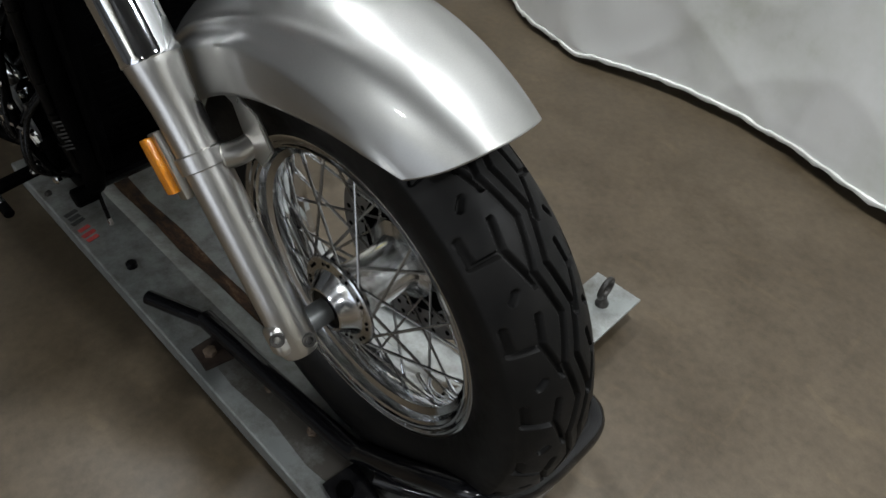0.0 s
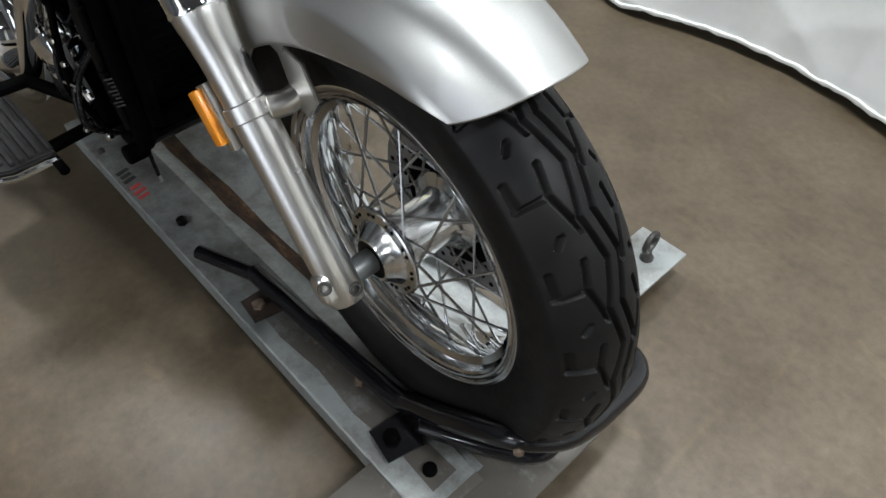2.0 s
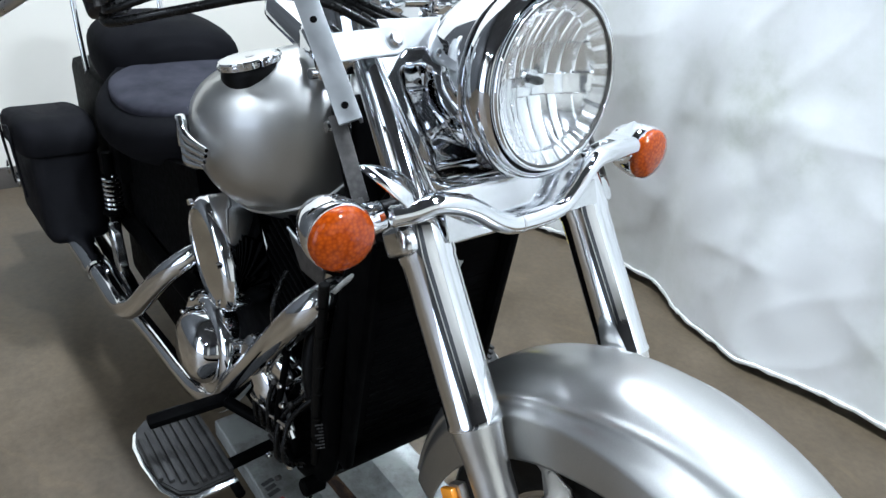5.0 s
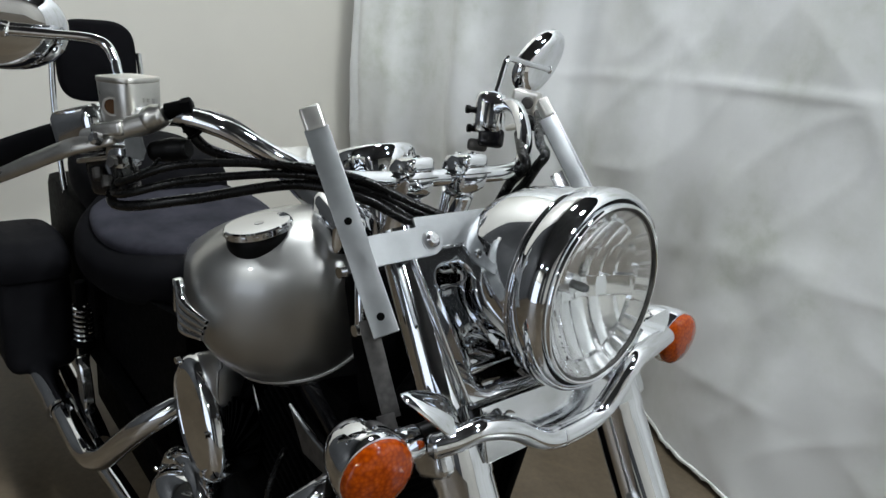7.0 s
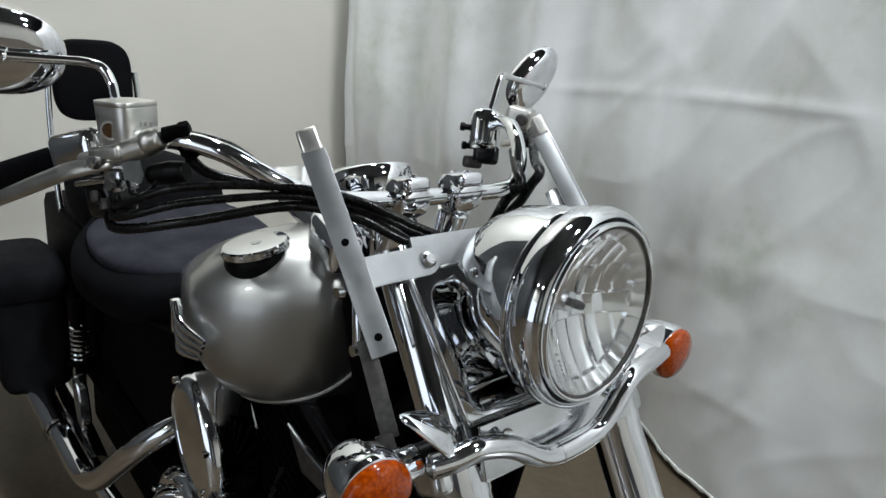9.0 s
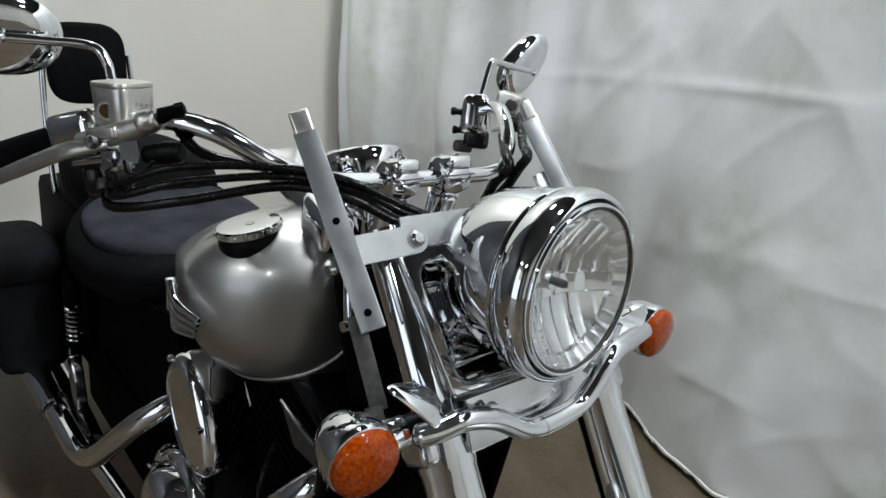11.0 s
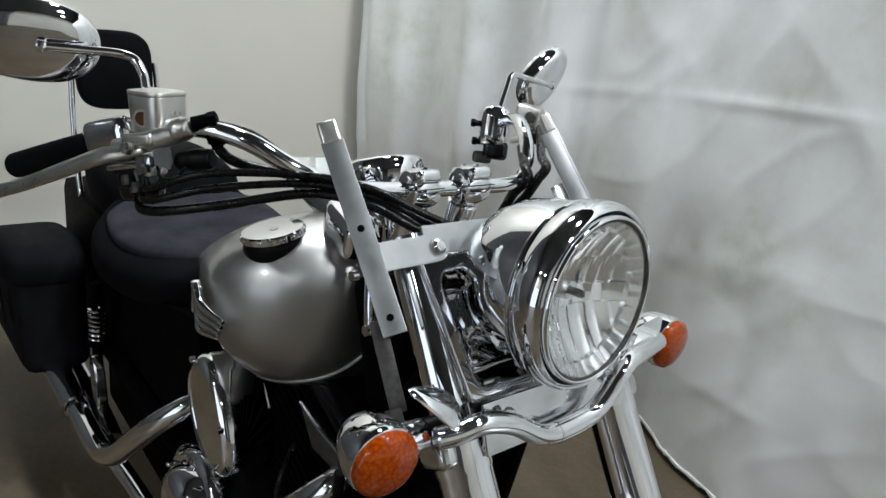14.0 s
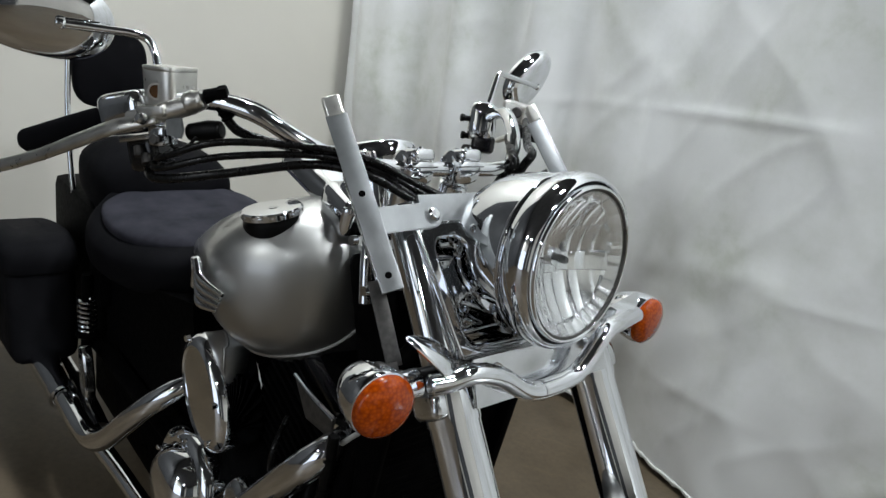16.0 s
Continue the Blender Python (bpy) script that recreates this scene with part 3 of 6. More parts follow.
# fork
for side in (-1, 1):
    leg = new("fork_leg")
    leg.parent = bike
    y = side * FY
    part("lower_leg", lathe([(-0.026, 0.0), (-0.026, 0.012), (-0.023, 0.0205), (-0.014, 0.0250), (0.05, 0.0255), (0.20, 0.0255), (0.245, 0.0252), (0.27, 0.0256), (0.295, 0.0266), (0.318, 0.0286), (0.336, 0.0310), (0.345, 0.0318), (0.352, 0.0318), (0.354, 0.030), (0.354, 0.0)],
                            fk(0, y), UP, 48), BRUSHED, leg, "brushed alloy lower fork leg")
    part("fork_cover", lathe([(0.345, 0.0), (0.345, 0.0338), (0.3475, 0.0342), (0.352, 0.0330), (0.545, 0.0335), (0.548, 0.035), (0.60, 0.035), (0.602, 0.024), (0.822, 0.024), (0.822, 0.0)], fk(0, y), UP, 48), CHROME, leg, "chrome fork cover tube")
    part("axle_clamp", rbox((0.040, 0.026, 0.030), axes(fk(0.008, y + side * 0.018, 0.004), UP, (0, 1, 0)), 0.010, 4), BRUSHED, leg, "cast axle clamp lug")
    for spot, way in ((fk(0.013, y + side * 0.024, 0.014), (0.66, side * 0.42, 0.5)), (fk(-0.006, y - side * 0.006, 0.020), (0.80, side * 0.10, 0.5))):
        part("pinch_bolt", join(lathe_ring([(0, 0.0048), (0, 0.0088), (0.007, 0.0088), (0.008, 0.0080), (0.008, 0.0048)], spot, way, 24), lathe([(0, 0), (0, 0.0050), (0.003, 0.0050), (0.003, 0)], spot, way, 6)), DARK_STEEL, leg, "socket-head pinch bolt")
    part("fender_boss", join(lathe_ring([(-0.011, 0.0245), (-0.009, 0.0285), (0.009, 0.0285), (0.011, 0.0245)], fk(0.232, y), UP, 40),
                             tube([fk(0.226, y - side * 0.015, 0.016), fk(0.224, y - side * 0.034, 0.026), fk(0.228, y - side * 0.050, 0.032)], [0.015, 0.0145, 0.013], 18)), BRUSHED, leg, "cast fender mount band")
    part("reflector_bracket", rbox((0.082, 0.012, 0.024), axes(fk(0.236, y + side * 0.022, -0.043), UP, (0, 1, 0)), 0.003), ALLOY, leg, "alloy reflector bracket")
    part("side_reflector", rbox((0.068, 0.010, 0.025), axes(fk(0.240, y + side * 0.032, -0.050), UP, (0, 1, 0)), 0.003), REFLECTOR, leg, "rectangular amber reflector")


# front fender
TIP = 58.5      # degrees round the wheel at which the fender ends


def fender_mesh():
    prof = [(0.0, 0.394), (0.015, 0.3935), (0.030, 0.391), (0.044, 0.386), (0.056, 0.379), (0.066, 0.3705), (0.0735, 0.3635), (0.0785, 0.3605), (0.0812, 0.3570), (0.0806, 0.3530), (0.0815, 0.3495), (0.0865, 0.3455), (0.091, 0.340)]
    prof = [(p.x, p.y) for p in catmull([(y, r, 0) for y, r in prof], 3)]
    even = [0.091 * (i / (len(prof) - 1)) ** 0.9 for i in range(len(prof))]
    skirt = [0.08, 0.2, 0.4, 0.7, 0.92, 1.0]
    edge_a, edge_r = [56, 62, 68, 76, 88, 104, 122, 145, 175], [0.3325, 0.3305, 0.326, 0.317, 0.302, 0.290, 0.285, 0.285, 0.30]
    n = 110
    cols = [(y, r, 0.0, e) for (y, r), e in zip(prof, even)] + [(0.091 + 0.005 * min(1, k * 1.6), 0.340, k, 0.091 + 0.005 * min(1, k * 1.6)) for k in skirt]
    cols = [(-y, r, k, -e) for y, r, k, e in cols[:0:-1]] + cols
    verts, faces = [], []
    for i in range(n):
        u = (i / (n - 1)) ** 1.25
        for y, r, k, e in cols:
            v = abs(e) / 0.096
            a0 = TIP + 2.0 * v ** 2 + 4.5 * v ** 7 + 5.5 * k ** 1.5
            a = a0 + (172 - a0) * u
            re = sum(float(np.interp(a + d, edge_a, edge_r)) for d in (-5, -2.5, 0, 2.5, 5)) / 5
            near = max(0.0, 1 - (a - a0) / 30) ** 2
            f = min(1.0, max(0.0, (a - a0 - 6) / 50))
            f = 0.9 * f * f * (3 - 2 * f)
            soft_r = 0.394 - 0.054 * (abs(e) / 0.091) ** 3.2
            y, r = (e + (y - e) * f, soft_r + (r - soft_r) * f) if k == 0 else (y, r)
            top = r - (0.003 + 0.006 * v ** 2) * near
            rr = top + (min(re, top - 0.001) - top) * k
            yy = y * (1 - 0.18 * max(0.0, 1 - (a - TIP) / 34) ** 1.6)
            verts.append((rr * math.cos(radians(a)), yy, rr * math.sin(radians(a))))
    m = len(cols)
    for i in range(n - 1):
        for j in range(m - 1):
            faces.append((i * m + j, i * m + j + 1, (i + 1) * m + j + 1, (i + 1) * m + j))
    return verts, faces


fender = part("front_fender", fender_mesh(), SILVER, bike, "silver metallic painted front fender", sharp=60, m=Matrix.Translation(AX + Vector((0, -0.006, 0))))
mod = fender.modifiers.new("thickness", "SOLIDIFY")
mod.thickness, mod.offset = 0.0022, -1
fender.data.materials.append(SILVER)
for side in (-1, 1):
    part("fender_bracket", plate([(-0.045, -0.012), (-0.03, -0.024), (0.0, -0.020), (0.03, -0.012), (0.052, -0.03), (0.06, 0.004), (0.03, 0.012), (0.012, 0.030), (-0.03, 0.026)], 0.005,
                                 axes(AX + Vector((-0.085, side * 0.090, 0.232)), UP, (0, side, 0)) @ pose(0, 0, 0, 90), 0.0015), BRUSHED, fender, "stamped alloy fender bracket", m=Matrix.Translation(-AX + Vector((0, 0.006, 0))))

# triple clamps, lamp bar and indicators
part("lower_triple_clamp", join(rbox((0.050, 2 * FY + 0.085, 0.040), axes(fk(0.575, 0, 0.0), FW, (0, 1, 0)), 0.012, 3)), CHROME_WORN, bike, "alloy lower triple clamp")
part("upper_triple_clamp", rbox((0.045, 2 * FY + 0.06, 0.024), axes(fk(0.80, 0, -0.018), FW, (0, 1, 0)), 0.010, 3), CHROME_WORN, bike, "alloy upper triple clamp")
part("clamp_cover", rbox((0.060, 0.250, 0.004), axes(fk(0.586, 0, 0.043), UP + FW * 0.25, (0, 1, 0)), 0.0015), CHROME_WORN, bike, "flat chrome cover below the headlamp")
BAR = [(-0.275, -0.205, 0.905), (-0.268, -0.18, 0.908), (-0.262, -0.15, 0.914), (-0.258, -0.11, 0.903), (-0.256, -0.065, 0.876), (-0.256, -0.03, 0.868), (-0.258, 0.03, 0.872), (-0.260, 0.060, 0.892), (-0.262, 0.080, 0.914), (-0.266, 0.102, 0.925),
       (-0.272, 0.135, 0.926), (-0.290, 0.20, 0.920)]
lampbar = new("lamp_bar")
lampbar.parent = bike
part("bar", tube(BAR, 0.0125, 18, 6), CHROME, lampbar, "bent chrome lamp bar tube")
part("joint", lathe_ring([(-0.0015, 0.0122), (-0.0015, 0.0131), (0.0015, 0.0131), (0.0015, 0.0122)], (-0.256, -0.033, 0.868), (0, 1, 0.02), 32), CHROME_WORN, lampbar, "thin joint ring")
for side in (-1, 1):
    sm = axes((-0.285, -0.187, 0.929), (0.05, 0.745, -0.66), (-0.766, 0.341, 0.37)) if side < 0 else axes((-0.300, 0.165, 0.926), (0.05, -0.96, -0.25), (-0.9, 0, -0.2))
    leaf = []
    for z, k in ((0.0, 0.97), (0.0015, 1.0), (0.003, 0.97), (0.007, 0.80), (0.0105, 0.52), (0.012, 0.25), (0.0123, 0.02)):
        leaf.append([sm @ Vector((k * px, k * py * (1 + 0.30 * px / 0.056), (z - 0.010 * (px / 0.056) ** 2 * k))) for px, py in oval(0.056, 0.024, 48, 1.6)])
    part("shield", rings(leaf, True), CHROME, lampbar, "domed chrome leaf plate", sharp=50)
    part("stay", tube([fk(0.585, side * 0.10, 0.03), (-0.270, side * 0.10, 0.905)], 0.010), CHROME, lampbar)
for side in (-1, 1):
    sig = new("turn_signal")
    sig.parent = bike
    c = Vector((-0.292, -0.256, 0.887)) if side < 0 else Vector((-0.312, 0.263, 0.893))
    d = Vector((1, side * 0.06, -0.05)).normalized()
    part("housing", lathe([(-0.062, 0.0), (-0.062, 0.010), (-0.056, 0.021), (-0.045, 0.0295), (-0.028, 0.0360), (-0.010, 0.0390), (-0.002, 0.0393), (0.002, 0.0385), (0.003, 0.0372), (0.003, 0.0)], c, d, 40), CHROME, sig, "bullet-shaped chrome housing")
    part("lens", lathe([(0.003, 0.0), (0.003, 0.0370), (0.008, 0.0372), (0.012, 0.0358), (0.0165, 0.0300), (0.0195, 0.0210), (0.0215, 0.0110), (0.022, 0.0)], c, d, 40), AMBER, sig, "round faceted amber lens")
    part("collar", tube([c + Vector((-0.012, -side * 0.030, 0.004)), c + Vector((-0.008, -side * 0.058, 0.010))], [0.020, 0.017], 20), CHROME, sig, "chrome stem collar")
    part("stem", tube([c + Vector((-0.008, -side * 0.055, 0.010)), c + Vector((0.0, -side * 0.098, 0.016))], 0.0145, 20), PLASTIC, sig, "black rubber stem")

# headlamp
HC, HD = Vector((-0.257, 0.0, 1.030)), Vector((0.995, 0.07, 0.065)).normalized()
head = new("headlamp")
head.parent = bike
part("shell", lathe([(-0.168, 0.0), (-0.168, 0.03), (-0.160, 0.058), (-0.142, 0.080), (-0.112, 0.095), (-0.080, 0.1015), (-0.050, 0.1035), (-0.042, 0.1035), (-0.040, 0.105), (-0.036, 0.1035), (-0.036, 0.1005), (-0.066, 0.0975), (-0.066, 0.0)], HC, HD, 72), CHROME, head, "deep chrome headlamp bowl")
part("bezel", lathe_ring([(-0.044, 0.096), (-0.044, 0.1045), (-0.038, 0.1085), (-0.029, 0.1112), (-0.018, 0.1120), (-0.009, 0.1105), (-0.003, 0.1070), (-0.001, 0.1040), (-0.003, 0.1022), (-0.010, 0.1014), (-0.020, 0.0990)], HC, HD, 128), CHROME, head, "polished chrome headlamp ring", sharp=50)
part("gasket", lathe_ring([(-0.012, 0.0975), (-0.0085, 0.0975), (-0.0085, 0.1016), (-0.012, 0.1016)], HC, HD, 72), PLASTIC, head, "black rubber groove")
part("retaining_ring", lathe_ring([(-0.010, 0.0945), (-0.010, 0.0992), (0.0000, 0.0990), (0.0026, 0.0978), (0.0034, 0.0962), (0.0026, 0.0948), (0.0, 0.0942)], HC, HD, 128), CHROME, head, "thin chrome retaining ring", sharp=60)
part("lens_seal", lathe_ring([(-0.001, 0.0915), (0.0006, 0.0915), (0.0022, 0.0940), (0.0018, 0.0950), (-0.001, 0.0950)], HC, HD, 96), DARK_STEEL, head, "thin dark lens seal")


def reflector():
    """A bowl cut into upright strips above, wide panels below and short flutes round the rim."""
    up = (Vector((0, 0, 1)) - HD * HD.z).normalized()
    side = HD.cross(up)
    rows = []
    for r in [0.010 + 0.0825 * i / 45 for i in range(46)]:
        loop = []
        for k in range(240):
            a = 2 * math.pi * k / 240
            u, v = r * math.cos(a), r * math.sin(a)
            if r > 0.079:
                cell = 0.0013 * abs(math.sin(a * 18)) + 0.0012
            elif v > 0.004:
                col = u / 0.019
                cell = 0.0058 * (col - math.floor(col) - 0.5) ** 2 * 4 + 0.0026 * math.sin(math.floor(col) * 2.1) + (0.0034 if v > 0.040 else 0.0)
            elif v > -0.020:
                col = u / 0.036
                cell = 0.0035 + 0.0030 * (col - math.floor(col) - 0.5) ** 2 * 4
            else:
                col = u / 0.030
                cell = -0.0006 + 0.0020 * (col - math.floor(col) - 0.5) ** 2 * 4 + 0.0008 * math.cos(math.floor(col) * 3.0)
            loop.append(HC + HD * (-0.050 + 0.045 * (r / 0.0925) ** 2 + cell) + u * side + v * up)
        rows.append(loop)
    return rings(rows, False)


part("reflector", reflector(), LAMP_SILVER, head, "faceted silver reflector bowl", sharp=16)
part("bulb_holder", lathe([(-0.050, 0.0), (-0.050, 0.012), (-0.040, 0.011), (-0.040, 0.0)], HC, HD, 24), CHROME_WORN, head, "plated bulb holder")
part("bulb", join(lathe([(-0.042, 0.0), (-0.042, 0.004), (-0.036, 0.0052), (-0.028, 0.0052), (-0.024, 0.0038), (-0.023, 0.0)], HC, HD, 24)), PLASTIC, head, "dark bulb cap")
part("trim_ring", lathe_ring([(-0.0445, 0.1035), (-0.0445, 0.1062), (-0.047, 0.1070), (-0.0495, 0.1062), (-0.0495, 0.1035)], HC, HD, 72), CHROME, head, "thin chrome seam ring")
lens = part("lens", lathe([(0.0085, 0.0), (0.0080, 0.025), (0.0055, 0.055), (0.0015, 0.080), (-0.0035, 0.0935), (-0.001, 0.0940), (0.004, 0.080), (0.008, 0.055), (0.0105, 0.025), (0.011, 0.0)], HC, HD, 72), GLASS, head, "clear convex headlamp glass")
lens.visible_shadow = False
part("adjuster_screw", lathe([(0, 0), (0, 0.004), (0.004, 0.004), (0.004, 0)], HC + HD * -0.03 + Vector((0, -0.075, -0.082)), (0, -0.7, -0.7), 12), DARK_STEEL, head)

# chrome nacelle plate between the fork tubes
nac = new("fork_nacelle")
nac.parent = bike


def dish(side):
    """A hollow chrome pocket with a flat border beside the headlamp."""
    rows = []
    for i in range(57):
        row = []
        for j in range(45):
            u, v = i / 56, j / 44
            a, b = 0.172 * min(u - 0.045, 0.915 - u), 0.138 * (v - 0.105)
            lip = min(a, b) if min(a, b) > 0.022 or a < 0 or b < 0 else 0.022 - min(0.022, math.hypot(max(0.0, 0.022 - a), max(0.0, 0.022 - b)))
            q = max(0.0, min(1.0, lip / 0.030))
            wall = q * q * (3 - 2 * q)
            ridge_line = 0.009 * math.exp(-((u - 0.45 - 0.30 * (v - 0.5)) / 0.20) ** 2)
            row.append(fk(0.618 + 0.172 * u, side * (0.122 + 0.022 * u) * (1 - 0.95 * v), 0.031 - wall * (0.030 - ridge_line)))
        rows.append(row)
    n = 45
    return [tuple(p) for r in rows for p in r], [(i * n + j, i * n + j + 1, (i + 1) * n + j + 1, (i + 1) * n + j) for i in range(56) for j in range(44)]


for side in (-1, 1):
    part("pocket", dish(side), CHROME, nac, "hollow chrome pocket with a flat border", sharp=50)
    part("border_edge", tube([fk(0.618, side * 0.006, 0.029), fk(0.618, side * 0.117, 0.029), fk(0.623, side * 0.122, 0.029), fk(0.785, side * 0.143, 0.029), fk(0.790, side * 0.138, 0.029), fk(0.790, side * 0.006, 0.029)], 0.0030, 10, straight=True), CHROME_WORN, nac, "thin rolled chrome edge")
    part("side_wall", rbox((0.170, 0.003, 0.030), axes(fk(0.703, side * 0.133, 0.014), UP + Vector((0, side * 0.12, 0)), (0, 1, 0)), 0.001), CHROME, nac, "chrome side wall")
part("back_plate", rbox((0.215, 0.22, 0.004), axes(fk(0.712, 0, -0.032), UP, (0, 1, 0)), 0.0015), CHROME_WORN, nac, "plated backing plate")
part("lamp_mount", lathe([(-0.215, 0.030), (-0.20, 0.036), (-0.165, 0.050), (-0.140, 0.064), (-0.125, 0.072)], HC, HD, 40), CHROME, nac, "chrome headlamp mount")

# windscreen fittings
for side in (-1, 1):
    br = new("windscreen_bracket")
    br.parent = bike
    y = side * 0.203
    top, low = (Vector((-0.518, y, 1.158)), Vector((-0.361, y, 0.983))) if side < 0 else (Vector((-0.546, 0.198, 1.160)), Vector((-0.389, 0.220, 0.985)))
    along = (top - low).normalized()
    size = (top - low).length
    m = axes((top + low) / 2, along, (0, 1, 0)) @ pose(0, 0, 0, -30 if side < 0 else 55)
    part("bar", rbox((size, 0.027, 0.004), m @ pose(0, 0, -0.003), 0.0012), ZINC, br, "zinc plated angle bar with two holes")
    part("flange", rbox((size * 0.97, 0.004, 0.024), m @ pose(0, -side * 0.0115, 0.0105), 0.0012), ZINC, br, "flange of the angle bar")
    part("cap", rbox((0.030, 0.0235, 0.016), m @ pose(size / 2 + 0.012, 0, 0.002), 0.004, 3), ALLOY, br, "bright end cap")
    for q in ((-0.437, 1.082), (-0.372, 0.999)):
        d = (Vector((q[0], 0, q[1])) - Vector((-0.4395, 0, 1.0705))).dot(Vector((-0.668, 0, 0.744)))
        part("hole", lathe([(0, 0), (0, 0.0042), (0.0050, 0.0042), (0.0050, 0)], m @ Vector((d, 0, -0.0055)), m.to_3x3() @ Vector((0, 0, 1)), 16), BLACK_SATIN, br, "drilled hole")
    sx = -0.414 if side < 0 else -0.440
    sm = axes((sx, side * 0.198, 1.052), (0.06 if side < 0 else 0.02, -side, 0.06), (-0.555, 0, 0.832))
    part("strap", plate([(0.004, -0.0165)] + [(0.078 + 0.0165 * math.sin(a), -0.0165 * math.cos(a)) for a in np.linspace(0, math.pi, 13)] + [(0.004, 0.0165)], 0.004, sm, 0.001), ZINC, br, "short plated strap with a round end")
    part("strap_fold", rbox((0.004, 0.033, 0.020), sm @ pose(0.002, 0, side * 0.010), 0.0012), ZINC, br, "folded tab of the strap")
    if side < 0:
        part("washer", lathe_ring([(0, 0.008), (0, 0.0125), (0.0015, 0.0125), (0.0015, 0.008)], (-0.4085, side * 0.119, 1.056), FW, 24), ZINC, br, "plated washer")
        part("screw", join(lathe([(0, 0), (0, 0.009), (0.003, 0.009), (0.006, 0.006), (0.006, 0)], (-0.407, side * 0.119, 1.058), FW, 20), lathe([(0.006, 0), (0.006, 0.003), (0.0065, 0.003), (0.0065, 0)], (-0.407, side * 0.119, 1.058), FW, 6)), CHROME_WORN, br, "button-head screw")
    part("rear_bar", rbox((0.15, 0.020, 0.006), axes((-0.455, side * 0.190, 1.03), along, (0, 1, 0)) @ pose(0, 0, 0, -side * 60), 0.0015), CHROME_WORN, br, "rear clamp bar")
    # Dark steel stands in for the plate's dark reflection of the floor
    part("lower_arm", join(rbox((0.105, 0.019, 0.005), axes((-0.378, side * 0.196, 0.935), UP, (0, 1, 0)) @ pose(0, 0, 0, side * 30), 0.001), rbox((0.055, 0.019, 0.005), axes((-0.338, side * 0.202, 0.872), UP, (0, 1, 0)) @ pose(0, 0, 0, side * 30), 0.001)), DARK_STEEL, br, "plated lower arm with an offset bend, darkened for its reflection")
    for p in ((-0.455, 1.015), (-0.418, 0.962)):
        part("clamp_screw", lathe([(0, 0), (0, 0.0065), (0.008, 0.0065), (0.008, 0)], (p[0], side * 0.196, p[1]), (0, side, 0), 12), CHROME_WORN, br)
part("cross_strap", rbox((0.036, 0.262, 0.004), axes((-0.4195, 0, 1.062), UP, (0, 1, 0)), 0.001), ZINC, bike, "flat plated cross strap behind the headlamp")

# handlebar
part("handlebar", tube([(-0.96, -0.462, 1.030), (-0.86, -0.415, 1.072), (-0.74, -0.358, 1.122), (-0.66, -0.318, 1.148), (-0.60, -0.275, 1.145), (-0.560, -0.215, 1.112), (-0.552, -0.15, 1.090), (-0.550, -0.05, 1.082), (-0.550, 0.05, 1.080),
                        (-0.550, 0.125, 1.080), (-0.560, 0.168, 1.090), (-0.590, 0.196, 1.125), (-0.640, 0.225, 1.152), (-0.700, 0.262, 1.148), (-0.770, 0.305, 1.124), (-0.845, 0.372, 1.100), (-0.915, 0.440, 1.080)], 0.0115, 18, 8), CHROME, bike, "wide chrome handlebar")
for side in (-1, 1):
    block = [(-0.0235, 0.0), (-0.0235, 0.019), (-0.0195, 0.0255), (-0.008, 0.0285), (0.008, 0.0285), (0.0195, 0.0255), (0.0235, 0.019), (0.0235, 0.0)]
    body = part("riser", join(lathe([(-0.10, 0.0), (-0.10, 0.023), (-0.06, 0.0205), (-0.030, 0.0225), (-0.014, 0.0)], (-0.550, side * 0.046, 1.084), (0.25, 0, 1), 28),
                              lathe(block, (-0.550, side * 0.046, 1.083), (0, 1, 0), 32, (0.31, 0, 0.95)), rbox((0.050, 0.040, 0.020), axes((-0.548, side * 0.046, 1.1005), (1, 0, 0.25), (0, 1, 0)), 0.009, 4)), CHROME, bike, "chrome handlebar riser clamp", sharp=40)
    part("clamp_gap", rbox((0.0595, 0.047, 0.0016), axes((-0.550, side * 0.046, 1.083), (1, 0, 0.25), (0, 1, 0)), 0), DARK_STEEL, body, "dark split line of the clamp")
    for dx in (-0.013, 0.013):
        part("clamp_bolt", lathe([(0, 0), (0, 0.006), (0.008, 0.006), (0.010, 0.004), (0.010, 0)], (-0.549 + dx, side * 0.046, 1.1035 + dx * 0.25), (-0.25, 0, 1), 16), CHROME, bike, "chrome bolt head")

right = new("brake_control")
right.parent = bike
part("grip", tube([(-0.80, -0.388, 1.098), (-0.86, -0.415, 1.074), (-0.955, -0.458, 1.034)], 0.018, 20), VINYL, right, "black rubber grip")
GA = (-0.86, -0.43, -0.27)
part("switch_housing", rbox((0.080, 0.052, 0.056), axes((-0.760, -0.370, 1.113), GA, (0.45, -0.89, 0)), 0.018, 4), CHROME, right, "chrome throttle housing")
part("housing_lower", rbox((0.052, 0.042, 0.050), axes((-0.735, -0.352, 1.064), GA, (0.45, -0.89, 0)), 0.014, 3), BLACK_PAINT, right, "black lower switch housing")
part("housing_rim", rbox((0.056, 0.044, 0.006), axes((-0.742, -0.356, 1.083), GA, (0.45, -0.89, 0)), 0.002), CHROME_WORN, right, "bright seam of the housing")
part("housing_screw", lathe([(0, 0), (0, 0.007), (0.004, 0.007), (0.0055, 0.004), (0.0055, 0)], (-0.733, -0.370, 1.140), (0.45, -0.75, 0.5), 16), DARK_STEEL, right, "cross-head screw")
RES = axes((-0.712, -0.336, 1.151), (0.9, 0.45, 0.06), (-0.45, 0.9, 0))
